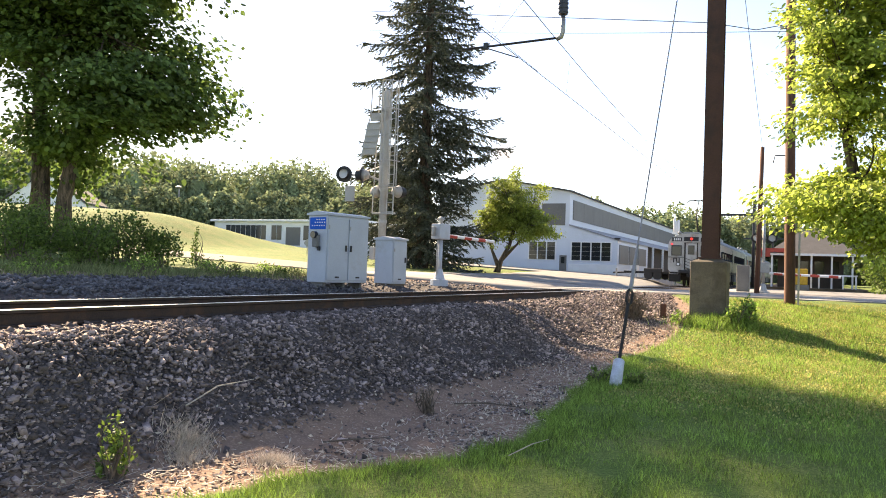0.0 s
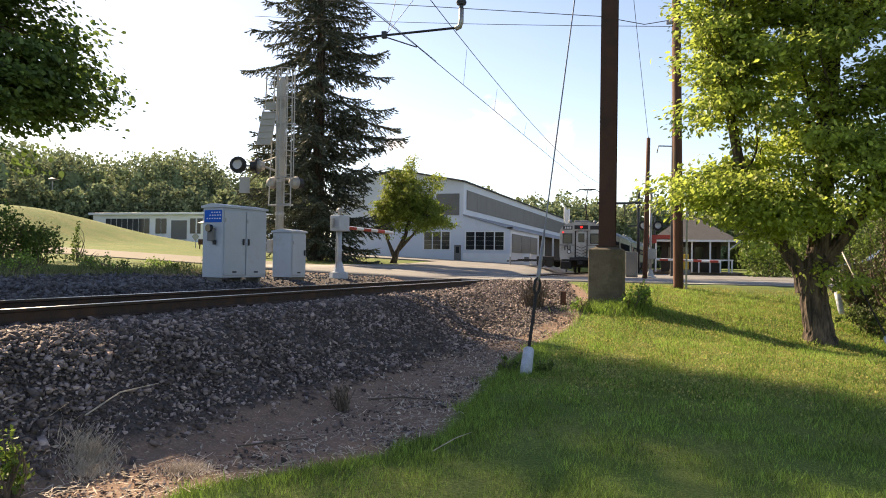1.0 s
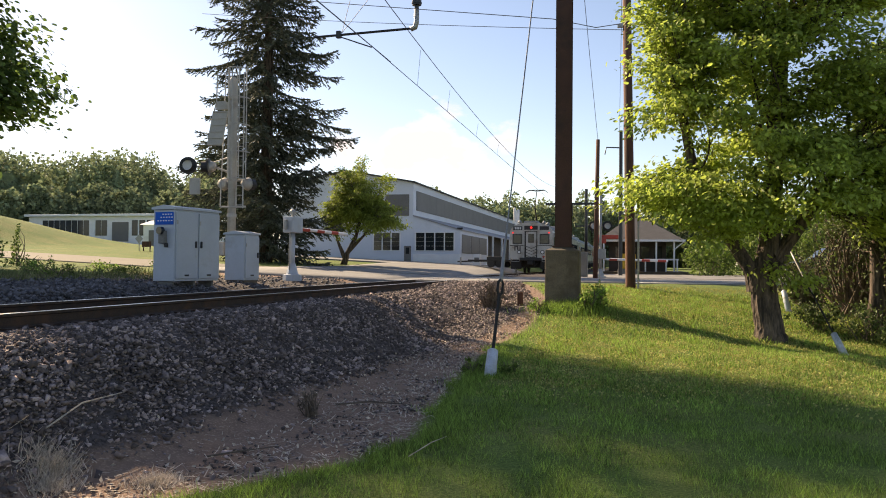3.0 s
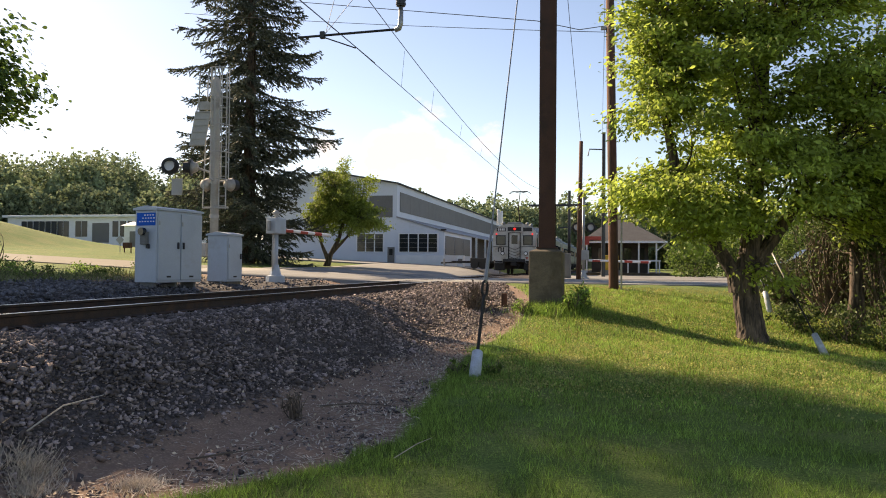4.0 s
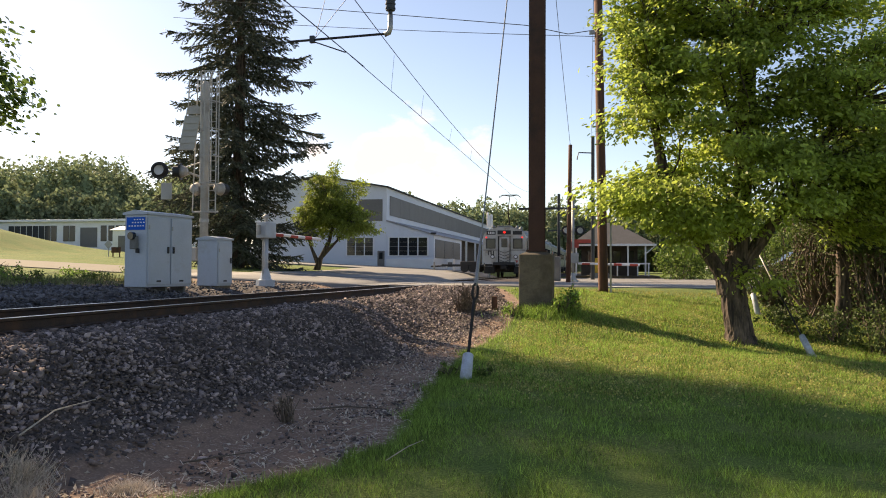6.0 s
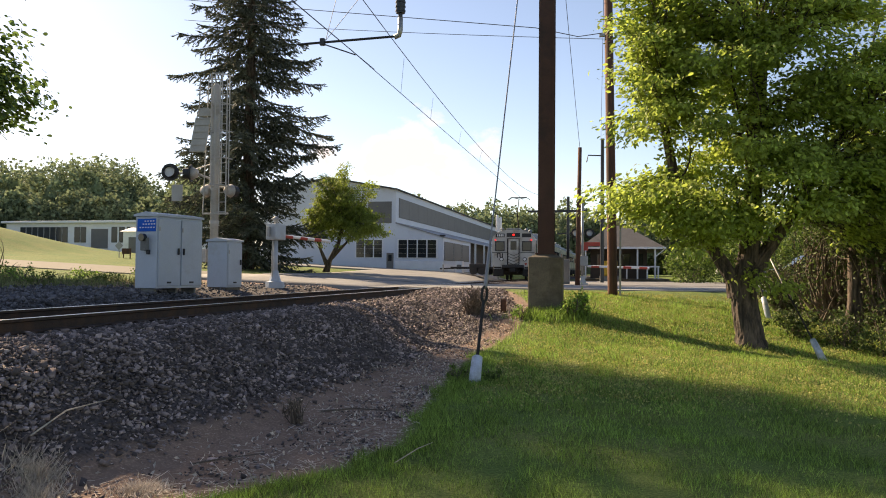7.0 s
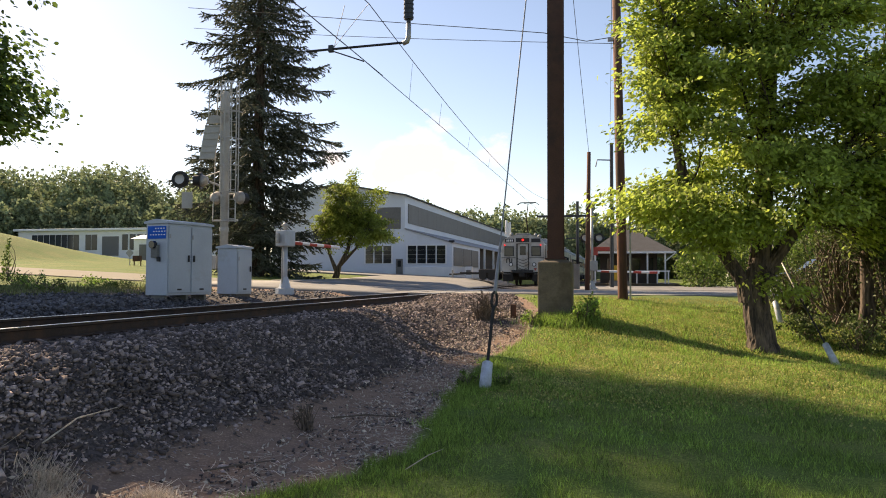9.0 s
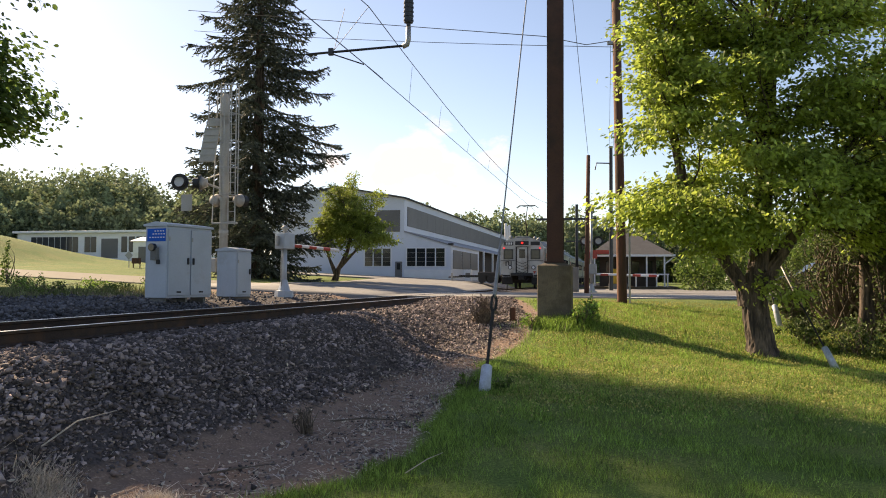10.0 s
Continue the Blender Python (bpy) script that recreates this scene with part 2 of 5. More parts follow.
def tube(points, radii, seg=8, bm=None, cap=True):
    """A round bar through the points, with a radius for each or one for all."""
    bm = bm or bmesh.new()
    pts = [Vector(p) for p in points]
    radii = [radii] * len(pts) if isinstance(radii, (int, float)) else [float(q) for q in radii]
    rings, side = [], None
    for i, p in enumerate(pts):
        way = (pts[min(i + 1, len(pts) - 1)] - pts[max(i - 1, 0)]).normalized()
        if side is None:
            side = way.orthogonal().normalized()
        side = (side - way * side.dot(way)).normalized()
        up = way.cross(side)
        rings.append([bm.verts.new(p + radii[i] * (math.cos(2 * math.pi * k / seg) * side + math.sin(2 * math.pi * k / seg) * up)) for k in range(seg)])
    for a, b in zip(rings, rings[1:]):
        for k in range(seg):
            bm.faces.new((a[k], a[(k + 1) % seg], b[(k + 1) % seg], b[k]))
    if cap:
        bm.faces.new(rings[0][::-1])
        bm.faces.new(rings[-1])
    return bm


def disc(c, axis, r, depth, seg=20, bm=None):
    c, axis = Vector(c), Vector(axis).normalized()
    return tube([c - axis * depth / 2, c + axis * depth / 2], r, seg, bm)


def prism(outline, axis, a, b, bm=None):
    """The outline (pairs) pushed from a to b along the axis x or y."""
    bm = bm or bmesh.new()
    at = (lambda u, v, w: (w, u, v)) if axis == "x" else (lambda u, v, w: (u, w, v))
    ends = [[bm.verts.new(at(u, v, w)) for u, v in outline] for w in (a, b)]
    bm.faces.new(ends[0])
    bm.faces.new(ends[1][::-1])
    n = len(outline)
    for k in range(n):
        bm.faces.new((ends[0][k], ends[1][k], ends[1][(k + 1) % n], ends[0][(k + 1) % n]))
    return bm


def raw(name, verts, faces, mat, parent=None, smooth=False):
    """Links many small faces as one mesh."""
    me = bpy.data.meshes.new(name)
    verts, faces = np.asarray(verts, np.float32), np.asarray(faces, np.int32)
    me.vertices.add(len(verts))
    me.vertices.foreach_set("co", verts.ravel())
    k = faces.shape[1]
    me.loops.add(faces.size)
    me.loops.foreach_set("vertex_index", faces.ravel())
    me.polygons.add(len(faces))
    me.polygons.foreach_set("loop_start", np.arange(0, faces.size, k, dtype=np.int32))
    if smooth:
        me.polygons.foreach_set("use_smooth", np.ones(len(faces), bool))
    me.materials.append(mat)
    me.update(calc_edges=True)
    ob = new(name, me)
    if parent is not None:
        ob.parent = parent
    return ob


rng = np.random.default_rng(7)


def unit(n, r=rng):
    v = r.normal(size=(n, 3))
    return v / np.linalg.norm(v, axis=1, keepdims=True)


def leaves(centres, size, r, droop=0.3, wide=0.62):
    """Folded leaves, each of two faces, at the given places."""
    n = len(centres)
    along = unit(n, r)
    along[:, 2] -= droop
    along /= np.linalg.norm(along, axis=1, keepdims=True)
    across = np.cross(along, unit(n, r))
    across /= np.linalg.norm(across, axis=1, keepdims=True)
    lift = np.cross(along, across)
    s = (size * r.uniform(0.65, 1.35, n))[:, None]
    base, tip = centres - along * s * 0.5, centres + along * s * 0.5
    left = centres + across * s * wide / 2 + lift * s * 0.12
    right = centres - across * s * wide / 2 + lift * s * 0.12
    v = np.stack([base, left, tip, right], 1).reshape(-1, 3)
    k = np.arange(n)[:, None] * 4
    return v, np.concatenate([k + [0, 1, 2], k + [0, 2, 3]], 1).reshape(-1, 3)


LOBED = np.array([(0, 0, 0), (0.12, 0.46, 0.07), (0.42, 0.17, 0.02), (1, 0, -0.12), (0.42, -0.17, 0.02), (0.12, -0.46, 0.07), (0.3, 0, 0)])
OVAL = np.array([(0, 0, 0), (0.22, 0.2, 0.03), (0.62, 0.22, 0.0), (1, 0, -0.16), (0.62, -0.22, 0.0), (0.22, -0.2, 0.03), (0.45, 0, -0.03)])

BROAD = OVAL * (1, 1.55, 1)


def blade_leaves(centres, outward, size, r, shape, sag=0.35, tilt=0.5):
    """Leaves of six faces each, held level with their tips outward and down."""
    n = len(centres)
    along = outward + r.normal(0, 0.75, (n, 3)) * (1, 1, 0.45)
    along[:, 2] -= sag
    along /= np.linalg.norm(along, axis=1, keepdims=True)
    up = np.array([0, 0, 1.0]) + 0.35 * outward + r.normal(0, tilt, (n, 3))
    across = np.cross(up, along)
    across /= np.linalg.norm(across, axis=1, keepdims=True)
    lift = np.cross(along, across)
    s = (size * r.uniform(0.6, 1.3, n))[:, None, None]
    v = centres[:, None] + s * (along[:, None] * (shape[None, :, :1] - 0.4) + across[:, None] * shape[None, :, 1:2] + lift[:, None] * shape[None, :, 2:])
    k = np.arange(n)[:, None, None] * 7
    tri = np.array([(6, i, (i + 1) % 6) for i in range(6)])[None]
    return v.reshape(-1, 3), (k + tri).reshape(-1, 3)


# ---- lie of the land ----
RAIL_Z = 1.2


def smooth(a, b, v):
    k = np.clip((v - a) / (b - a), 0, 1)
    return k * k * (3 - 2 * k)


def edge_x(y):
    """Where the lawn ends and the bare verge begins."""
    return np.interp(y, [-5, 3, 5, 5.6, 6.2, 7.2, 9, 11.2, 14, 17, 19.5, 21, 24, 28], [-5.2, -4.4, -3.55, -3.2, -2.8, -2.55, -2.75, -2.95, -3.05, -2.65, -2.5, -2.6, -3.3, -4.5])


def land(x, y):
    """The height of the ground."""
    x, y = np.asarray(x, float), np.asarray(y, float)
    lawn = np.interp(y, [-30, 3, 9, 13, 16.5, 19.5, 22.5, 25.5, 28, 300], [-0.15, -0.05, 0.02, 0.1, 0.32, 0.78, 0.98, 1.13, 1.16, 1.16])
    lawn = lawn - 0.06 * np.clip(x - 3, 0, 12) * (1 - smooth(17, 27, y)) - 0.07 * np.clip(x + 1.3, 0, 4) * smooth(14, 17, y) * (1 - smooth(24, 28, y))
    foot = np.interp(y, [-10, 5, 6.2, 8.2, 12, 16, 20, 27], [-5.2, -4.9, -4.5, -4.1, -4.1, -4.3, -4.6, -5.0])
    bed = 1.0
    up = smooth(0, 1, (foot + 0.25 - x) / (foot + 0.25 + 6.3))
    z = lawn + (np.maximum(bed, lawn) - lawn) * up
    far_side = 1.0 + 0.22 * smooth(9.7, 11.2, -x) + 0.045 * np.clip(-12 - x, 0, 75)
    z = np.where(x < -7.8, far_side, z)
    hill = 2.9 * smooth(-46.0, -59.0, x) * np.exp(-(((y - 54) / 15) ** 2))
    z = z + hill + 0.35 * smooth(44, 63, y) * smooth(-9.8, -12.5, x)
    return z


# ---- ground ----
def ground_material():
    m = bpy.data.materials.new("ground cover")
    m.use_nodes = True
    n, l = m.node_tree.nodes, m.node_tree.links
    b = n["Principled BSDF"]
    b.inputs["Roughness"].default_value = 0.95
    b.inputs["Specular IOR Level"].default_value = 0.15
    geo = n.new("ShaderNodeNewGeometry")

    def noise_of(s, d=5):
        k = n.new("ShaderNodeTexNoise")
        k.inputs["Scale"].default_value, k.inputs["Detail"].default_value = s, d
        l.new(geo.outputs["Position"], k.inputs["Vector"])
        return k.outputs["Fac"]

    def mix(fac, a, c):
        k = n.new("ShaderNodeMix")
        k.data_type = "RGBA"
        l.new(fac, k.inputs["Factor"])
        for side, v in (("A", a), ("B", c)):
            if isinstance(v, tuple):
                k.inputs[side].default_value = (*v, 1)
            else:
                l.new(v, k.inputs[side])
        return k.outputs["Result"]

    def ramp(source, lo, hi):
        k = n.new("ShaderNodeMapRange")
        k.inputs["From Min"].default_value, k.inputs["From Max"].default_value = lo, hi
        l.new(source, k.inputs["Value"])
        return k.outputs["Result"]

    def zone(name, spread):
        at = n.new("ShaderNodeAttribute")
        at.attribute_name = name
        k = n.new("ShaderNodeMath")
        k.operation = "MULTIPLY_ADD"
        l.new(noise_of(2.4, 7), k.inputs[0])
        k.inputs[1].default_value = spread
        l.new(at.outputs["Fac"], k.inputs[2])
        return ramp(k.outputs[0], 0.35 + spread / 2, 0.65 + spread / 2)

    fine, mid, wide = noise_of(38, 4), noise_of(5, 5), noise_of(0.5, 4)
    grass = mix(ramp(mid, 0.35, 0.65), (0.11, 0.18, 0.04), (0.15, 0.21, 0.052))
    grass = mix(ramp(wide, 0.4, 0.65), grass, (0.21, 0.225, 0.07))
    grass = mix(ramp(fine, 0.35, 0.7), grass, (0.05, 0.085, 0.015))
    soil = mix(ramp(mid, 0.35, 0.68), (0.25, 0.168, 0.125), (0.185, 0.122, 0.092))
    soil = mix(ramp(fine, 0.5, 0.72), soil, (0.36, 0.25, 0.18))
    # near-black base paints the shade in the gaps between the loose stones
    stone = mix(ramp(noise_of(26, 4), 0.38, 0.62), (0.045, 0.038, 0.036), (0.1, 0.083, 0.08))
    c = mix(zone("bare", 0.5), grass, soil)
    c = mix(zone("stone", 0.5), c, stone)
    l.new(c, b.inputs["Base Color"])
    bp = n.new("ShaderNodeBump")
    bp.inputs["Strength"].default_value, bp.inputs["Distance"].default_value = 0.6, 0.03
    l.new(fine, bp.inputs["Height"])
    l.new(bp.outputs["Normal"], b.inputs["Normal"])
    return m


def graded(stops):
    out = []
    for (a, b, s) in stops:
        out += list(np.arange(a, b, s))
    return np.array(out + [stops[-1][1]])


def build_ground():
    xs = graded([(-3000, -600, 400), (-600, -120, 60), (-120, -60, 6), (-60, -16, 2), (-16, -9, 0.5), (-9, 6, 0.16), (6, 20, 0.7), (20, 100, 8), (100, 600, 50), (600, 3000, 400)])
    ys = graded([(-3000, -300, 450), (-300, -40, 40), (-40, 0, 4), (0, 15, 0.2), (15, 29, 0.35), (29, 80, 2), (80, 260, 6), (260, 800, 60), (800, 4000, 400)])
    X, Y = np.meshgrid(xs, ys)
    Z = land(X, Y)
    near = (np.abs(X) < 20) & (np.abs(Y) < 40)
    Z = Z + np.where(near, 0.018 * np.sin(3.1 * X + 1.3 * Y) * np.sin(2.3 * Y - 0.9 * X), 0)
    v = np.stack([X, Y, Z], -1).reshape(-1, 3)
    w = len(xs)
    i = (np.arange(len(ys) - 1)[:, None] * w + np.arange(w - 1)[None]).ravel()
    f = np.stack([i, i + 1, i + w + 1, i + w], 1)
    ob = raw("ground", v, f, ground_material(), smooth=True)
    e = edge_x(Y)
    bare = smooth(0.35, -0.35, X - e) * (X > -7.8) * (Y < 33) + 0.9 * smooth(-14.5, -13.3, X) * (X < -7.8) * (Y < 30)
    bare = np.maximum(bare, 0.62 * (X < -13) * (X > -17) * (Y < 34))
    foot = np.interp(Y, [-10, 5, 6.2, 7.3, 9.2, 12.85, 15.5, 20, 27], [-5.6, -5.1, -4.85, -4.7, -4.55, -4.4, -3.6, -2.9, -4.6])
    stone = smooth(0.5, -0.3, X - foot) * (X > -10.0) + 0.85 * smooth(-14.5, -13.0, X) * (X <= -10.0) * (Y < 26)
    for name, val in (("bare", bare), ("stone", stone)):
        at = ob.data.attributes.new(name, "FLOAT", "POINT")
        at.data.foreach_set("value", val.ravel().astype(np.float32))
    return tagged(ob, "rolling ground of mown lawn, bare soil and gravel", "ground", kind="structure")


build_ground()


def slab(name, outline, mat, label, lift=0.02, step=2.0):
    """A paved sheet that follows the land inside a rectangle x0, x1, y0, y1."""
    x0, x1, y0, y1 = outline
    xs, ys = np.linspace(x0, x1, max(2, int((x1 - x0) / step))), np.linspace(y0, y1, max(2, int((y1 - y0) / step)))
    X, Y = np.meshgrid(xs, ys)
    Z = land(X, Y) + lift
    v = np.stack([X, Y, Z], -1).reshape(-1, 3)
    low = v.copy()
    low[:, 2] -= 0.25
    w, n = len(xs), len(v)
    i = (np.arange(len(ys) - 1)[:, None] * w + np.arange(w - 1)[None]).ravel()
    top = np.stack([i, i + 1, i + w + 1, i + w], 1)
    rim = []
    for j in range(len(ys) - 1):
        rim += [(j * w, (j + 1) * w, n + (j + 1) * w, n + j * w), ((j + 1) * w - 1 + w, (j + 1) * w - 1, n + (j + 1) * w - 1, n + (j + 1) * w - 1 + w)]
    for j in range(w - 1):
        rim += [(j + 1, j, n + j, n + j + 1)]
    ob = raw(name, np.concatenate([v, low]), np.concatenate([top, np.array(rim)]), mat)
    return tagged(ob, label, name, kind="structure")


slab("road", (-7.0, 45, 28.2, 38.5), M_ASPHALT, "worn grey asphalt road over the level crossing", 0.03)
slab("road", (-19, -8.7, 27.0, 38.5), M_ASPHALT, "worn grey asphalt road leading to the crossing", 0.05)
slab("parking_lot", (-19.0, -9.7, 38.5, 69.6), M_ASPHALT, "grey asphalt yard beside the white factory", 0.09, 0.6)
slab("parking_lot", (-34, -19.0, 58, 69.6), M_ASPHALT, "grey asphalt yard before the factory gable", 0.09, 0.6)
slab("parking_lot", (-4.5, 14, 38.5, 59.5), M_ASPHALT, "grey asphalt station forecourt", 0.03)
slab("path", (-46, -19.05, 28.0, 38.5), M_GRAVELPATH, "pale gravel path below the grassy mound", 0.03, 0.6)
for n_, rect in (("road_line", (-0.6, 40, 28.3, 28.42)), ("road_line", (-0.6, 40, 33.2, 33.32))):
    slab(n_, rect, M_LINE, "faded white painted road line", 0.045)


# ---- track ----
def build_track():
    track = thing("railway_track", "single standard-gauge railway track on dark timber ties", "railway track", kind="structure")
    for x in (-7.1, -8.535):
        prof = [(-0.07, 0), (0.07, 0), (0.07, 0.012), (0.012, 0.03), (0.010, 0.125), (0.036, 0.138), (0.036, 0.168), (-0.036, 0.168), (-0.036, 0.138), (-0.010, 0.125), (-0.012, 0.03), (-0.07, 0.012)]
        rail = part("rail", prism([(x + u, RAIL_Z - 0.172 + v) for u, v in prof], "y", -40, 180), M_RAIL, track, "rusty brown steel rail")
        part("rail_head", bx(x - 0.033, x + 0.033, -40, 180, RAIL_Z - 0.004, RAIL_Z + 0.001), M_RAILTOP, rail, "polished running surface")
    tie = part("tie", bx(-1.28, 1.28, -0.11, 0.11, -0.17, 0.0, 0.012), M_TIE, track)
    tie.location = (-7.82, -6, RAIL_Z - 0.172)
    spots = [-6 + 0.55 * k for k in range(1, 62)] + [39.3 + 0.55 * k for k in range(0, 120)]
    for y in spots:
        o = tie.copy()
        scene.collection.objects.link(o)
        o.location = (-7.82 + random.uniform(-0.04, 0.04), y, RAIL_Z - 0.172)
        o.rotation_euler = (0, 0, random.uniform(-0.012, 0.012))
    spike = bmesh.new()
    for y in [-6 + 0.55 * k for k in range(1, 62)]:
        for x in (-7.1, -8.535):
            bx(x - 0.17, x + 0.17, y - 0.09, y + 0.09, RAIL_Z - 0.173, RAIL_Z - 0.155, 0, spike)
    tagged(part("tie_plate", spike, M_RAIL, track), kind="stuff")
    for x0, x1 in ((-6.98, -5.9), (-8.44, -7.2), (-9.7, -8.66)):
        for k in range(5):
            part("crossing_panel", bx(x0, x1, 28.1 + 2.1 * k, 30.17 + 2.1 * k, RAIL_Z - 0.2, RAIL_Z - 0.012, 0.01), M_ASPHALT, track)


build_track()


def build_stones():
    r = np.random.default_rng(11)
    ico = np.array([(x, y, z) for z in (-1, 1) for y in (-1, 1) for x in (-1, 1)]) * 0.72
    tri = np.array([(0, 2, 3), (0, 3, 1), (4, 5, 7), (4, 7, 6), (0, 1, 5), (0, 5, 4), (2, 6, 7), (2, 7, 3), (0, 4, 6), (0, 6, 2), (1, 3, 7), (1, 7, 5)])

    def heap(x, y, size, sink):
        n = len(x)
        shape = ico[None] * r.uniform(0.5, 1.25, (n, 8, 1)) + r.normal(0, 0.12, (n, 8, 3))
        shape = shape * (np.stack([r.uniform(0.8, 1.5, n), r.uniform(0.6, 1.0, n), r.uniform(0.35, 0.75, n)], 1) * size[:, None] / 2)[:, None]
        a, b = r.uniform(0, 2 * np.pi, n), r.normal(0, 0.5, n)
        ca, sa, cb, sb = np.cos(a), np.sin(a), np.cos(b), np.sin(b)
        R = np.stack([np.stack([ca * cb, -sa, ca * sb], -1), np.stack([sa * cb, ca, sa * sb], -1), np.stack([-sb, 0 * sb, cb], -1)], 1)
        v = np.einsum("nij,nkj->nki", R, shape)
        z = land(x, y) + size * sink * r.uniform(-1.0, 4.0, n)
        return (v + np.stack([x, y, z], 1)[:, None]).reshape(-1, 3), (tri[None] + 8 * np.arange(n)[:, None, None]).reshape(-1, 3)

    foot = lambda y: np.interp(y, [-10, 5, 6.2, 7.3, 9.2, 12.85, 15.5, 20, 27], [-5.3, -4.8, -4.55, -4.4, -4.2, -4.1, -3.4, -2.75, -4.2])
    n = 66000
    y = 1.0 + 27.0 * r.random(n) ** 1.35
    x = -6.95 + (foot(y) + 6.8 + r.normal(0, 0.12, n)) * r.random(n) ** 1.05
    size = r.lognormal(np.log(0.041), 0.38, n).clip(0.02, 0.11)
    v1, f1 = heap(x, y, size, 0.1)
    n2 = 4500
    y2 = 2 + 16 * r.random(n2)
    x2 = edge_x(y2) - 0.1 - np.abs(r.normal(0, 0.7, n2))
    v2, f2 = heap(x2, y2, r.lognormal(np.log(0.024), 0.45, n2).clip(0.008, 0.08), 0.05)
    ob = raw("ballast", np.concatenate([v1, v2]), np.concatenate([f1, f2 + len(v1)]), M_STONE)
    tagged(ob, "grey-brown crushed stone ballast on the track shoulder", "ballast", kind="stuff")
    n = 7000
    y = 6 + 22 * r.random(n)
    x = np.where(r.random(n) < 0.55, -8.65 - 1.6 * r.random(n), -10 - 4.0 * r.random(n))
    v3, f3 = heap(x, y, r.lognormal(np.log(0.06), 0.3, n).clip(0.03, 0.13), 0.1)
    tagged(raw("ballast", v3, f3, M_SHADESTONE), "grey crushed stone beyond the far rail", "ballast", kind="stuff")
    n = 5000
    y = 7 + 10 * r.random(n) ** 0.8
    x = -10.2 - 4.2 * r.random(n)
    v4, f4 = heap(x, y, r.lognormal(np.log(0.07), 0.3, n).clip(0.03, 0.14), 0.12)
    tagged(raw("gravel", v4, f4, M_SHADESTONE), "bluish gravel spread beside the cabinets, darkened for the shade there", "gravel", kind="stuff")


build_stones()


# ---- catenary pole, footing and overhead wires ----
def build_catenary_pole():
    pole = thing("catenary_pole", "rust-brown steel catenary pole on a concrete footing", "pole", (-2.1, 19.6, 0.6))
    foot = bx(-0.42, 0.42, -0.42, 0.42, -0.2, 1.58, 0.025)
    tip = [foot.verts.new(p) for p in ((-0.41, -0.41, 1.575), (0.41, -0.41, 1.575), (0.41, 0.41, 1.575), (-0.41, 0.41, 1.575), (-0.2, -0.2, 1.67), (0.2, -0.2, 1.67), (0.2, 0.2, 1.67), (-0.2, 0.2, 1.67))]
    for k in range(4):
        foot.faces.new((tip[k], tip[(k + 1) % 4], tip[4 + (k + 1) % 4], tip[4 + k]))
    foot.faces.new(tip[4:])
    part("footing", foot, M_CONCRETE, pole, "weathered square concrete footing with sloped top")
    prof = [(-0.2, -0.2), (0.2, -0.2), (0.2, -0.17), (0.015, -0.17), (0.015, 0.17), (0.2, 0.17), (0.2, 0.2), (-0.2, 0.2), (-0.2, 0.17), (-0.015, 0.17), (-0.015, -0.17), (-0.2, -0.17)]
    h = bmesh.new()
    low, top = ([h.verts.new((x, y, z)) for x, y in prof] for z in (1.66, 13.5))
    h.faces.new(low[::-1])
    h.faces.new(top)
    for k in range(len(prof)):
        q = (k + 1) % len(prof)
        h.faces.new((low[k], low[q], top[q], top[k]))
    part("column", h, M_POLE, pole)
    part("base_plate", bx(-0.26, 0.26, -0.26, 0.26, 1.655, 1.69, 0.005), M_POLE, pole)
    arm = bmesh.new()
    bx(-5.6, -0.2, -0.06, 0.06, 9.9, 10.05, 0, arm)
    tube([(-5.4, 0, 10.0), (-0.2, 0, 12.4)], 0.03, 6, arm)
    part("bracket_arm", arm, M_POLE, pole)
    drop = thing("catenary_support", "black insulator drop post with a pipe elbow and steady arm", "catenary support", (-6.06, 19.6, 8.05))
    ins = bmesh.new()
    tube([(0, 0, 0.62), (0, 0, 0.7), (0, 0, 0.72), (0, 0, 1.35), (0, 0, 1.37), (0, 0, 2.4)], [0.06, 0.06, 0.125, 0.125, 0.06, 0.06], 12, ins)
    for k in range(5):
        disc((0, 0, 0.78 + 0.12 * k), (0, 0, 1), 0.14, 0.04, 14, ins)
    part("insulator", ins, M_INSUL, drop)
    part("elbow", tube([(0, 0, 0.6), (0, 0, 0.25), (-0.04, 0, 0.12), (-0.16, 0, 0.08)], 0.07, 10), M_GALV, drop, smooth=True)
    part("steady_arm", tube([(-0.1, 0, 0.1), (-2.95, 0, 0.03)], 0.035, 8), M_INSUL, drop)
    part("clamp", bx(-2.3, -2.16, -0.06, 0.06, -0.04, 0.16, 0.02), M_INSUL, drop)
    part("registration_arm", tube([(-2.2, 0, 0.0), (-1.3, 0.1, -0.32)], 0.018, 6), M_INSUL, drop)


build_catenary_pole()


def wire(name, points, r, label, sag=0.0, steps=12, mat=None):
    pts = []
    for a, b in zip(points, points[1:]):
        a, b = Vector(a), Vector(b)
        for k in range(steps + (1 if b == Vector(points[-1]) else 0)):
            s = k / steps
            p = a.lerp(b, s)
            p.z -= 4 * sag * s * (1 - s)
            pts.append(p)
    ob = part(name, tube(pts, r, 5), mat or M_WIRE)
    return tagged(ob, label, "wire")


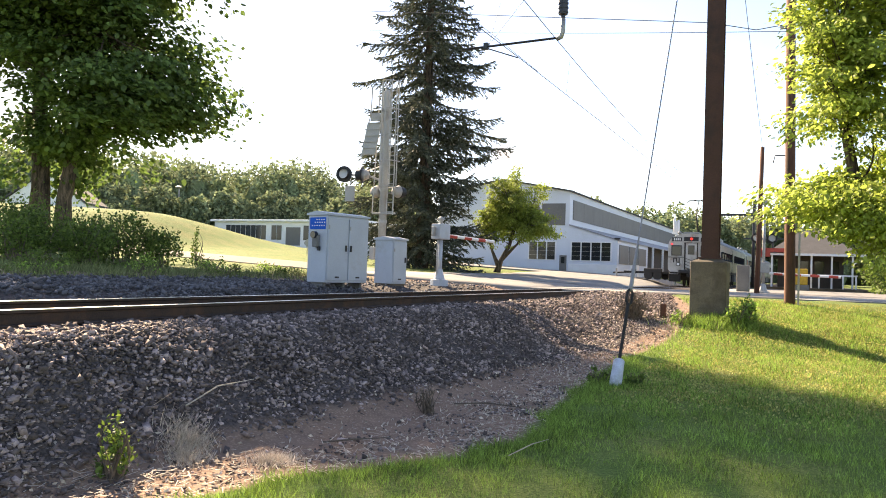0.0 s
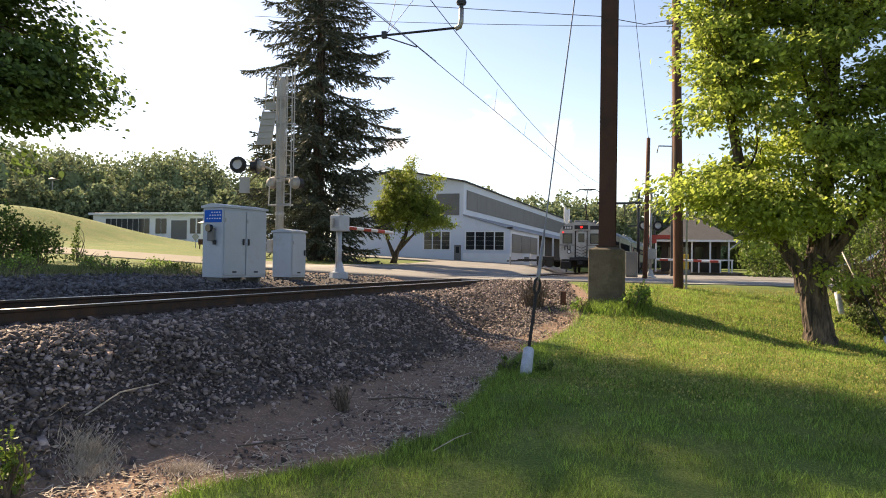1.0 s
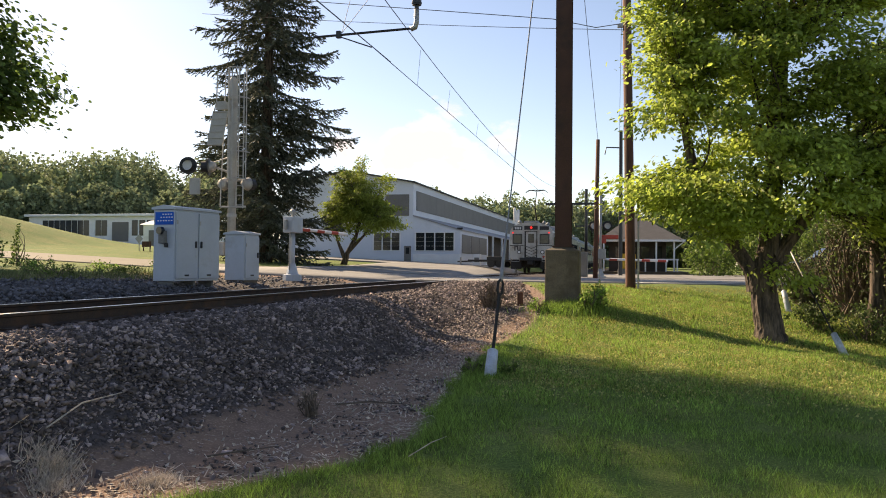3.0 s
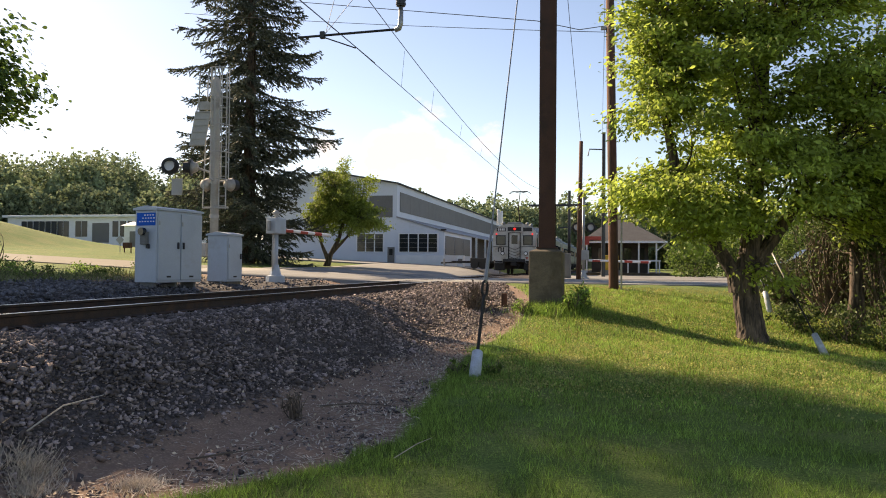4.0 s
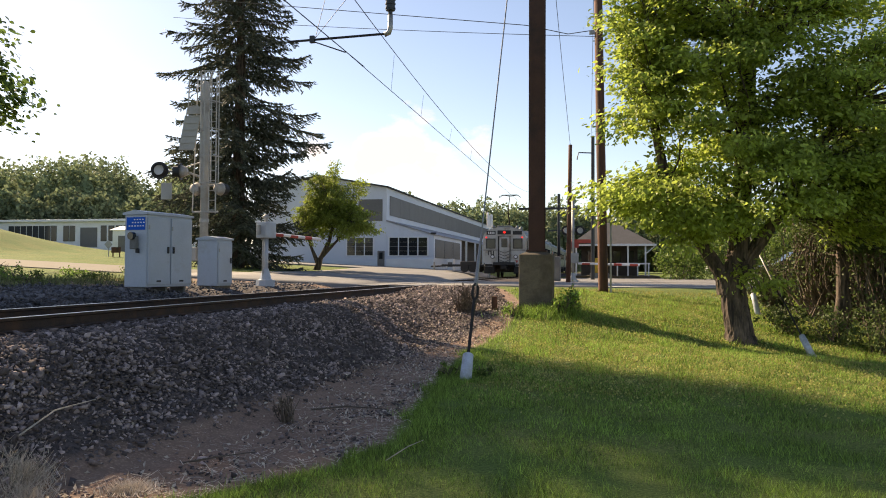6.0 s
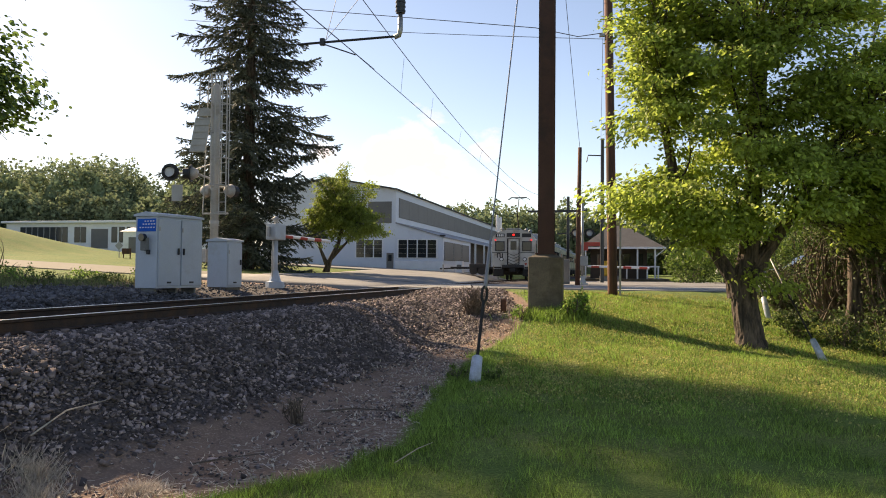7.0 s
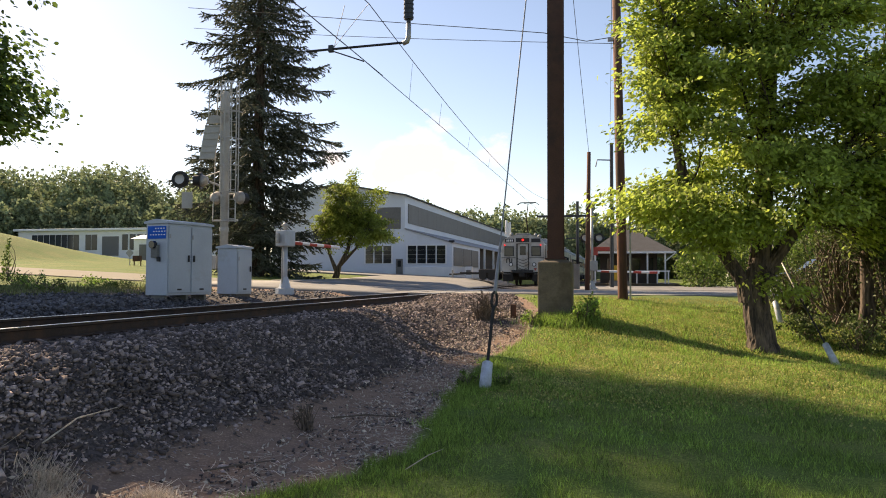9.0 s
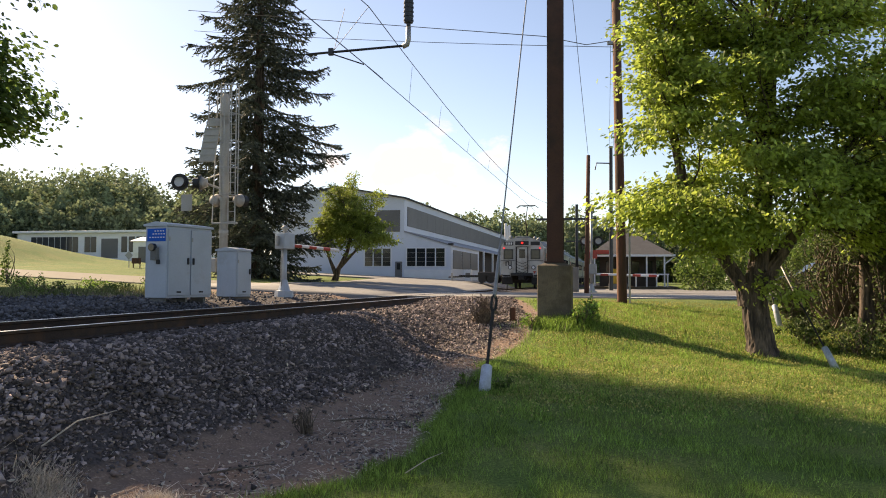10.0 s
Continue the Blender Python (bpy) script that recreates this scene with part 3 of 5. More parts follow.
wire("contact_wire", [(-7.35, -40, 7.75), (-7.35, 19.6, 7.75), (-8.0, 75, 7.75), (-7.7, 150, 7.75)], 0.012, "taut copper contact wire above the track")
wire("messenger_wire", [(-7.2, -40, 9.3), (-7.2, 19.6, 9.3), (-7.8, 75, 9.3), (-7.8, 150, 9.3)], 0.013, "sagging messenger wire above the track", 1.0, 16)
wire("messenger_wire", [(-9.3, -40, 9.42), (-9.3, 19.6, 9.42), (-7.35, 21.4, 7.76)], 0.008, "thin pull-off wire by the catenary support")
for y, zt in ((24.5, 8.95), (29, 8.6), (35, 8.35), (41, 8.3)):
    x = -7.35 - 0.65 * (y - 19.6) / 55
    tagged(part("dropper", tube([(x, y, 7.75), (x + 0.1, y, zt)], 0.006, 4), M_WIRE), "thin vertical dropper between the overhead wires", "wire")
wire("tie_wire", [(-8.2, 19.6, 8.15), (-7.9, 19.6, 9.3)], 0.008, "thin stay wire above the steady arm")
wire("tie_wire", [(-8.2, 19.6, 8.15), (-7.2, 19.6, 9.3)], 0.008, "thin stay wire above the steady arm")


def build_guy(anchor, way, label, guard_len=0.46, reach=16.0, wide=1.0):
    guy = thing("guy_wire", label, "guy wire", anchor)
    way = Vector(way).normalized()
    p = lambda s: way * s
    g = tube([p(-0.15), p(guard_len * 0.5), p(guard_len - 0.02), p(guard_len)], [0.1 * wide, 0.092 * wide, 0.085 * wide, 0.06 * wide], 14)
    part("guard", g, M_GUARD, guy, "pale plastic anchor guard", smooth=True)
    part("anchor_rod", tube([p(guard_len - 0.02), p(1.42)], 0.026 * wide, 8), M_UNDER, guy)
    eye = bmesh.new()
    side = way.orthogonal().normalized() * 0.05
    tube([p(1.38), p(1.46) + side, p(1.62) + side, p(1.7), p(1.62) - side, p(1.46) - side, p(1.38)], 0.022 * wide, 6, eye)
    part("turnbuckle_eye", eye, M_UNDER, guy)
    part("grip", tube([p(1.64), p(1.72), p(2.3), p(2.6)], [0.022, 0.034, 0.028, 0.016], 8), M_GUYWIRE, guy, smooth=True)
    part("strand", tube([p(2.5), p(reach)], 0.0135, 6), M_GUYWIRE, guy)


build_guy((-2.465, 11.3, 0.06), GUY_WAY, "grey steel guy wire with a pale anchor guard in grass")


# ---- wooden utility pole ----
up = thing("utility_pole", "reddish-brown timber utility pole standing in the lawn", "utility pole", (-0.46, 25.4, 1.0))
part("shaft", tube([(0, 0, 0), (0, 0, 0.2), (-0.19, 0, 11.5)], [0.17, 0.16, 0.13], 14), M_WOODPOLE, up, smooth=True)
part("bracket", bx(-0.45, -0.1, -0.05, 0.05, 8.55, 8.65, 0.01), M_GALV, up)
sp = thing("sign_post", "thin galvanised sign post beside the timber pole", "sign post", (-0.22, 25.2, 1.0))
part("post", bx(-0.03, 0.03, -0.02, 0.02, 0, 2.75, 0.005), M_GALV, sp)
wire("utility_wire", [(-0.7, 25.5, 9.72), (-1.6, 25.45, 9.62), (-3.0, 25.4, 9.98), (-20, 31.5, 14.2)], 0.014, "dark service cable crossing above the track", 0.0, 3)
wire("utility_wire", [(-0.7, 25.5, 9.5), (-20, 32, 13.4)], 0.011, "dark service cable crossing above the track", 0.1)
wire("utility_wire", [(-2.1, 19.8, 14.0), (-2.1, 37.9, 7.85)], 0.011, "thin line wire between the catenary pole and a line pole", 0.2)
for x, z in ((-0.75, 12.4), (-0.5, 12.0)):
    wire("utility_wire", [(x, 25.4, z), (x - 0.6, 50.3, 10.3)], 0.010, "thin line wire running along the railway", 0.25)


# ---- left crossing signal, cabinets ----
def build_cabinet(name, at, rz, w, d, h, label, doors=2, sign=False, legs=True):
    c = thing(name, label, "signal cabinet", at, rz)
    z0 = 0.1 if legs else 0.03
    part("body", bx(0, w, 0, d, z0, h, 0.012), M_SILVER, c)
    lid = prism([(-0.04, h), (d + 0.04, h + 0.0), (d + 0.04, h + 0.05), (d / 2, h + 0.11), (-0.04, h + 0.05)], "x", -0.04, w + 0.04)
    part("lid", lid, M_SILVER, c)
    step = w / doors
    for k in range(doors):
        dr = part("door", bx(k * step + 0.03, (k + 1) * step - 0.015, -0.03, -0.002, z0 + 0.06, h - 0.06, 0.008), M_SILVER, c)
        hx = (k + 1) * step - 0.09 if k == 0 else k * step + 0.09
        part("handle", bx(hx - 0.025, hx + 0.025, -0.065, -0.03, h * 0.5, h * 0.5 + 0.16, 0.012), M_BLACK, dr, "black latch handle")
        part("vent", bx(k * step + step / 2 - 0.07, k * step + step / 2 + 0.07, -0.04, -0.03, z0 + 0.12, z0 + 0.16, 0.004), M_BLACK, dr)
        part("hinge", bx(k * step + 0.03, k * step + 0.07, -0.045, -0.03, h - 0.35, h - 0.25, 0.004), M_GALV, dr)
    if legs:
        for x in (0.06, w / 2, w - 0.12):
            part("leg", bx(x, x + 0.07, 0.12, d - 0.12, -0.2, z0), M_EQUIP, c)
    else:
        part("base", bx(0.02, w - 0.02, 0.02, d - 0.02, -0.2, z0), M_CONCRETE, c)
    if sign:
        plate = part("sign", bx(-0.012, -0.002, 0.04, d - 0.06, h - 0.36, h - 0.06), M_SIGNBLUE, c, "blue enamel sign with unreadable white writing")
        for z, a, b in ((h - 0.13, 0.12, 0.62), (h - 0.2, 0.08, 0.7), (h - 0.28, 0.1, 0.78)):
            bars = bmesh.new()
            y = d * a
            while y < d * b:
                bx(-0.016, -0.013, y, y + 0.045, z, z + 0.026, 0, bars)
                y += 0.085
            tagged(part("lettering", bars, M_WHITE, plate), kind="stuff")
        meter = part("meter", bx(-0.11, -0.002, d * 0.35, d * 0.62, h * 0.55, h * 0.72, 0.015), M_EQUIP, c, "grey electric meter box")
        part("dial", disc((-0.13, d * 0.48, h * 0.72), (1, 0, 0), 0.09, 0.1), M_DARKGLASS, meter)
        part("conduit", bx(-0.06, -0.002, d * 0.3, d * 0.42, h * 0.5, h * 0.56, 0.01), M_BLACK, c)
    return c


CAB_RZ = 78.0
build_cabinet("signal_cabinet", (-10.82, 15.76, 1.235), CAB_RZ, 1.5, 0.67, 1.8, "tall silver signal cabinet with a blue sign", 2, True)
build_cabinet("signal_cabinet", (-11.05, 19.57, 1.26), CAB_RZ, 0.63, 0.7, 1.33, "small silver equipment cabinet beside the signal mast", 1, False, False)


def lamp_unit(parent, at, face, target=0.26):
    """A crossing lamp with its round backing, hood and lens."""
    face = Vector(face).normalized()
    at = Vector(at)
    b = part("backing", disc(at, face, target, 0.03, 24), M_BLACK, parent, "round black lamp backing")
    part("hood", tube([at + face * 0.01, at + face * 0.2], [0.17, 0.16], 16, None, False), M_BLACK, b)
    part("lens", disc(at + face * 0.04, face, 0.155, 0.05, 18), M_LENS, b)
    part("housing", tube([at - face * 0.2, at - face * 0.02], [0.12, 0.2], 16), M_MAST, b, smooth=True)


def build_mast():
    m = thing("crossing_signal_mast", "silver crossing signal mast with ladder, cage and round lamps", "crossing signal", (-12.03, 20.6, 1.3))
    part("mast", tube([(0, 0, 0), (0, 0, 5.95), (0, 0, 6.05)], [0.125, 0.115, 0.07], 18), M_MAST, m, smooth=True)
    for z in (1.9, 2.9, 4.2, 5.4):
        part("clamp_band", tube([(0, 0, z - 0.05), (0, 0, z + 0.05)], 0.14, 16), M_MAST, m)
    rails = bmesh.new()
    for x in (0.2, 0.42):
        tube([(x, -0.12, 2.1), (x, -0.12, 6.15)], 0.02, 6, rails)
    for k in range(14):
        tube([(0.2, -0.12, 2.2 + 0.29 * k), (0.42, -0.12, 2.2 + 0.29 * k)], 0.012, 5, rails)
    part("ladder", rails, M_MAST, m)
    cage = bmesh.new()
    for a in (-70, -35, 0, 35, 70):
        x, y = 0.31 + 0.3 * math.sin(radians(a)), -0.12 - 0.5 * math.cos(radians(a))
        tube([(x, y, 2.95), (x, y, 6.2)], 0.017, 5, cage)
    for z in (2.95, 3.75, 4.55, 5.35, 6.2):
        tube([(0.31 + 0.3 * math.sin(radians(a)), -0.12 - 0.5 * math.cos(radians(a)), z) for a in range(-90, 91, 30)], 0.018, 5, cage)
    part("cage", cage, M_MAST, m, "galvanised safety cage round the ladder")
    frame_ = bmesh.new()
    tube([(-0.33, -0.1, 2.15), (0.5, -0.1, 2.15)], 0.03, 6, frame_)
    tube([(-0.33, -0.1, 2.15), (-0.3, -0.1, 3.0), (-0.24, -0.1, 4.6), (-0.2, -0.1, 6.15)], 0.018, 5, frame_)
    tube([(-0.47, -0.1, 6.18), (0.2, -0.1, 6.15)], 0.018, 5, frame_)
    tube([(-0.47, -0.1, 6.18), (-0.5, -0.1, 5.3), (-0.6, -0.1, 4.9), (-0.77, -0.1, 4.05)], 0.02, 5, frame_)
    tube([(-0.5, -0.1, 5.3), (-0.18, -0.1, 5.3)], 0.018, 5, frame_)
    part("guard_rail", frame_, M_MAST, m)
    deck = part("platform", prism([(-0.77, 4.0), (-0.27, 3.98), (-0.08, 5.0), (-0.58, 5.02)], "y", -0.16, -0.13), M_MAST, m, "folded-up grated maintenance platform")
    for k in range(6):
        q = k / 5
        part("rib", bx(-0.76 + 0.19 * q, -0.26 + 0.18 * q, -0.185, -0.161, 4.0 + 0.97 * q, 4.035 + 0.97 * q), M_MAST, deck)
    part("toe_board", prism([(-0.5, 5.06), (-0.1, 5.06), (-0.1, 5.28), (-0.46, 5.28)], "y", -0.14, -0.11), M_MAST, m)
    arm = part("lamp_arm", tube([(-1.36, 0, 3.4), (-0.6, 0, 3.36), (0, 0, 3.15)], 0.035, 8), M_MAST, m)
    part("stay", tube([(-0.9, 0, 3.42), (-0.2, 0, 3.62), (0, 0, 3.7)], 0.02, 6), M_MAST, m)
    for x, z, f in ((-1.41, 3.41, (0.35, -1, 0)), (-0.72, 3.36, (-1, -0.25, 0))):
        lamp_unit(arm, (x, -0.12, z), f, 0.26)
    for x, z in ((-0.3, 2.85), (0.47, 2.84)):
        lamp_unit(arm, (x, 0.12, z), (0.3, 1, 0), 0.2)
    part("back_arm", tube([(-0.35, 0.1, 2.95), (0.52, 0.1, 2.95)], 0.028, 8), M_MAST, m)
    part("sign", bx(-1.46, -1.1, 0.05, 0.07, 2.55, 3.05, 0.004), M_MAST, m, "back of a small square sign")
    part("junction_box", bx(-0.3, -0.12, -0.25, 0.1, 0.7, 1.1, 0.02), M_MAST, m)


build_mast()


def build_gate(at, rz, label, arm_len, arm_at, box_z=1.45, lamps=False):
    g = thing("crossing_gate", label, "crossing gate", at, rz)
    part("base", tube([(0, 0, -0.2), (0, 0, 0.08), (0, 0, 0.1), (0, 0, 0.45)], [0.32, 0.3, 0.2, 0.1], 8), M_GALV if lamps else M_SILVER, g)
    part("post", tube([(0, 0, 0.1), (0, 0, 4.3 if lamps else box_z)], 0.07 if lamps else 0.085, 12), M_GALV if lamps else M_SILVER, g, smooth=True)
    part("conduit", tube([(-0.13, 0, 0), (-0.15, 0, box_z * 0.6), (-0.12, 0, box_z)], 0.03, 6), M_GALV, g)
    part("mechanism", bx(-0.26, 0.26, -0.22, 0.2, box_z, box_z + 0.52, 0.03), M_GALV if lamps else M_SILVER, g, "silver gate mechanism box")
    if not lamps:
        part("bell", tube([(0, 0, box_z + 0.52), (0, 0, box_z + 0.62), (0, 0, box_z + 0.7), (0, 0, box_z + 0.78)], [0.06, 0.06, 0.14, 0.03], 12), M_GALV, g, smooth=True)
        part("weight_arm", bx(-0.42, -0.3, -0.05, 0.05, box_z + 0.1, box_z + 0.42, 0.02), M_GALV, g)
    arm = part("arm", tube([(0.26, 0, arm_at), (arm_len, 0, arm_at - 0.08)], 0.055, 8), M_WHITE, g, "white gate arm with red bands")
    n = int(arm_len / 0.8)
    for k in range(n):
        x = 0.45 + 0.8 * k
        part("band", tube([(x, 0, arm_at - 0.08 * (x / arm_len)), (x + 0.4, 0, arm_at - 0.08 * ((x + 0.4) / arm_len))], 0.058, 8), M_REDPAINT, arm, "red reflective band")
    if lamps:
        part("cross_sign", bx(-0.3, 0.3, 0.08, 0.1, 1.75, 2.15, 0.004), M_REDPAINT, g, "back of a dull red sign")
        cross = part("lamp_bar", tube([(-0.38, 0, 2.62), (0.38, 0, 2.62)], 0.03, 8), M_GALV, g)
        for x in (-0.34, 0.34):
            lamp_unit(cross, (x, -0.1, 2.62), (0, -1, 0), 0.25)
        part("bell", disc((0, -0.02, 4.35), (0, 1, 0), 0.16, 0.12, 16), M_GALV, g)
    return g


build_gate((-11.25, 23.2, 1.33), 75, "silver crossing gate with a lowered red and white arm", 3.0, 1.6)
build_gate((-2.05, 39.8, 1.18), 8, "crossing gate with lamps and lowered red and white arm", 3.35, 0.95, 0.95, True)


# ---- train ----
def build_car(front):
    """A stainless electric rail car; its cab end lies at y = 0 and its body runs to y = 25.7."""
    car = thing("rail_car", "stainless electric commuter rail car with a grey cab end" if front else "stainless electric commuter rail car coupled behind another", "rail car", (-7.82, TRAIN_Y + (0 if front else 26.0), RAIL_Z), 0, "cars of the train")
    half = [(1.42, 1.0), (1.58, 1.15), (1.6, 1.5), (1.6, 2.95), (1.52, 3.25), (1.25, 3.52), (0.75, 3.7), (0, 3.76)]
    ring = half + [(-x, z) for x, z in half[-2::-1]]
    part("body", prism(ring, "y", 0.12, 25.6), M_STEEL, car, "brushed stainless steel body")
    roof = [(1.56, 3.1)] + half[4:] + [(-x, z) for x, z in half[-2:3:-1]] + [(-1.56, 3.1)]
    part("roof", prism([(x * 1.006, z * 1.004) for x, z in roof], "y", 0.3, 25.5), M_ROOFGREY, car, "grey weathered roof")
    for s in (-1, 1):
        fl = bmesh.new()
        for k in range(8):
            bx(s * 1.6, s * 1.622, 1.75, 25.0, 1.22 + 0.085 * k, 1.265 + 0.085 * k, 0, fl)
        for k in range(5):
            bx(s * 1.6, s * 1.622, 1.75, 25.0, 2.72 + 0.085 * k, 2.765 + 0.085 * k, 0, fl)
        part("fluting", fl, M_STEEL, car)
        for k in range(12):
            y = 4.0 + 1.55 * k + (0.9 if k > 5 else 0)
            if k in (5,):
                continue
            part("window", bx(s * 1.585, s * 1.628, y, y + 1.15, 2.0, 2.62, 0.12), M_DARKGLASS, car)
        for y in (0.55, 12.2, 24.4):
            d = part("door", bx(s * 1.57, s * 1.612, y, y + 0.85, 1.05, 3.0, 0.02), M_EQUIP, car, "grey side door")
            part("door_glass", bx(s * 1.6, s * 1.622, y + 0.18, y + 0.66, 2.0, 2.75, 0.01), M_DARKGLASS, d)
        st = bmesh.new()
        prism([(1.9, 2.65), (2.4, 2.65), (2.9, 1.95), (2.4, 1.95)], "x", s * 1.6, s * 1.626, st)
        part("stripe", st, M_ORANGE, car, "orange stripe")
        st = bmesh.new()
        prism([(2.42, 2.65), (2.65, 2.65), (3.15, 1.95), (2.92, 1.95)], "x", s * 1.6, s * 1.626, st)
        part("stripe", st, M_BLUE, car, "dark blue stripe")
        for k in range(7):
            y = 5.2 + 2.2 * k
            part("equipment_box", bx(s * 1.35 - 0.15, s * 1.35 + 0.15, y, y + 1.5, 0.38, 0.98, 0.03), M_EQUIP if k % 2 else M_UNDER, car)
    part("underframe", bx(-1.3, 1.3, 0.9, 25.0, 0.75, 1.05), M_UNDER, car)
    for y in (3.2, 21.8):
        tr = part("bogie", bx(-1.15, 1.15, y - 1.6, y + 1.6, 0.4, 0.75, 0.05), M_UNDER, car)
        for dy in (-1.1, 1.1):
            for x in (-0.72, 0.72):
                part("wheel", disc((x, y + dy, 0.46), (1, 0, 0), 0.46, 0.13, 24), M_UNDER, tr)
    # cab end
    end = [(x * 0.985, z) for x, z in ring]
    part("cab_end", prism(end, "y", 0.0, 0.13), M_CABPAINT, car, "grey painted cab end")
    # flat dark sheet in place of the shade around the set-back end door
    part("recess_shade", bx(-0.47, 0.47, -0.012, 0.0, 1.15, 3.1), M_UNDER, car)
    dr = part("end_door", bx(-0.36, 0.4, -0.03, -0.013, 1.18, 3.05, 0.01), M_CABPAINT, car, "grey end door")
    part("door_glass", bx(-0.2, 0.24, -0.045, -0.03, 2.25, 2.9, 0.012), M_DARKGLASS, dr)
    for s in (-1, 1):
        w = part("cab_window", bx(s * 1.0 - 0.36, s * 1.0 + 0.36, -0.02, 0.005, 2.15, 2.9, 0.01), M_BLACK, car)
        part("glass", bx(s * 1.0 - 0.3, s * 1.0 + 0.3, -0.032, -0.021, 2.2, 2.84, 0.008), M_DARKGLASS, w)
        h = part("headlight", disc((s * 0.86, -0.05, 1.55), (0, 1, 0), 0.15, 0.1, 20), M_BLACK, car)
        part("lens", disc((s * 0.86, -0.1, 1.55), (0, 1, 0), 0.1, 0.03, 18), M_LENS, h)
        part("marker_lamp", disc((s * 1.33, -0.02, 2.98), (0, 1, 0), 0.055, 0.06, 14), M_REDLAMP, car, "lit red marker lamp")
        part("grab_rail", tube([(s * 0.55, -0.06, 1.3), (s * 0.55, -0.06, 2.95)], 0.016, 6), M_GALV, car)
        b = part("number_board", bx(s * 0.98 - 0.34, s * 0.98 + 0.34, -0.015, 0.0, 3.18, 3.46, 0.01), M_BLACK, car, "dark number board")
        if s < 0:
            bars = bmesh.new()
            for k in range(4):
                bx(-1.2 + 0.13 * k, -1.12 + 0.13 * k, -0.02, -0.016, 3.24, 3.4, 0, bars)
            part("lettering", bars, M_LENS, b)
        part("step", tube([(s * 1.45, -0.05, 1.0), (s * 1.45, -0.05, 0.85), (s * 0.85, -0.05, 0.85), (s * 0.85, -0.05, 1.0)], 0.02, 6), M_GALV, car)
        part("pilot", bx(s * 1.1 - 0.4, s * 1.1 + 0.4, 0.0, 0.35, 0.3, 1.0, 0.04), M_UNDER, car)
        part("trim_strip", bx(s * 1.03 - 0.54, s * 1.03 + 0.54, -0.02, 0.0, 2.02, 2.07), M_BLACK, car)
    lg = bmesh.new()
    for x0, x1, z0, z1 in ((-1.22, -1.14, 1.66, 2.0), (-1.02, -0.94, 1.72, 2.0), (-0.84, -0.76, 1.66, 2.0), (-1.14, -0.94, 1.93, 2.0), (-0.98, -0.8, 1.66, 1.73)):
        bx(x0, x1, -0.012, 0.0, z0, z1, 0, lg)
    part("emblem", lg, M_BLACK, car, "dark painted emblem")
    part("red_panel", prism([(0.82, 1.28), (1.06, 1.28), (0.94, 1.08)], "y", -0.01, 0.0), M_REDPAINT, car, "small red triangle")
    c = part("centre_board", bx(-0.5, 0.5, -0.02, 0.0, 3.2, 3.5, 0.01), M_BLACK, car)
    part("red_lamp", disc((0.02, -0.04, 3.36), (0, 1, 0), 0.085, 0.05, 16), M_REDLAMP, c, "lit red rear lamp")
    for k in range(4):
        part("chain", tube([(-0.4, -0.06, 2.0 - 0.22 * k), (0.05, -0.08, 1.82 - 0.22 * k), (0.45, -0.06, 2.0 - 0.22 * k)], 0.018, 5), M_BLACK, car)
    part("anticlimber", bx(-0.8, 0.8, -0.3, 0.05, 0.92, 1.14, 0.03), M_BLACK, car, "black buffer beam")
    co = part("coupler", bx(-0.2, 0.2, -0.55, 0.2, 0.62, 0.9, 0.05), M_UNDER, car)
    part("hose", tube([(0.3, -0.2, 0.9), (0.35, -0.35, 0.5), (0.5, -0.2, 0.75)], 0.025, 6), M_BLACK, co)
    # roof gear
    part("roof_box", bx(-0.55, 0.5, 0.1, 1.3, 3.7, 3.86, 0.05), M_ROOFGREY, car)
    for x, y in ((-0.9, 0.6), (0.8, 1.5), (0.9, 3.3), (-0.8, 3.6), (0.7, 4.4)):
        part("roof_insulator", tube([(x, y, 3.6), (x, y, 3.72), (x, y, 3.8), (x, y, 3.95)], [0.14, 0.08, 0.16, 0.05], 10), M_ROOFGREY, car)
    part("horn", tube([(0.5, 6.5, 3.6), (0.5, 6.5, 4.05)], [0.09, 0.05], 8), M_BLACK, car)
    for y in (10.5, 12.2):
        part("roof_vent", bx(-0.55, 0.75, y, y + 1.4, 3.7, 3.98, 0.08), M_GALV, car)
    if front:
        pan = part("pantograph", bx(-0.6, 0.6, 2.0, 4.2, 3.78, 3.86, 0.02), M_UNDER, car, "raised single-arm pantograph")
        part("lower_arm", tube([(0.0, 3.6, 3.85), (0.0, 2.2, 5.1)], [0.06, 0.05], 8), M_UNDER, pan)
        part("upper_arm", tube([(0.0, 2.2, 5.1), (0.0, 3.3, 6.35)], [0.04, 0.03], 8), M_UNDER, pan)
        head = bmesh.new()
        for dy in (-0.18, 0.18):
            tube([(-0.85, 3.3 + dy, 6.25), (-0.6, 3.3 + dy, 6.43), (0.6, 3.3 + dy, 6.43), (0.85, 3.3 + dy, 6.25)], 0.025, 6, head)
        tube([(-0.5, 3.12, 6.42), (0, 3.3, 6.32), (0.5, 3.48, 6.42)], 0.02, 6, head)
        part("pan_head", head, M_UNDER, pan)
    return car


build_car(True)
second = build_car(False)
copy_thing(second, pose(-7.82, TRAIN_Y + 52, RAIL_Z))


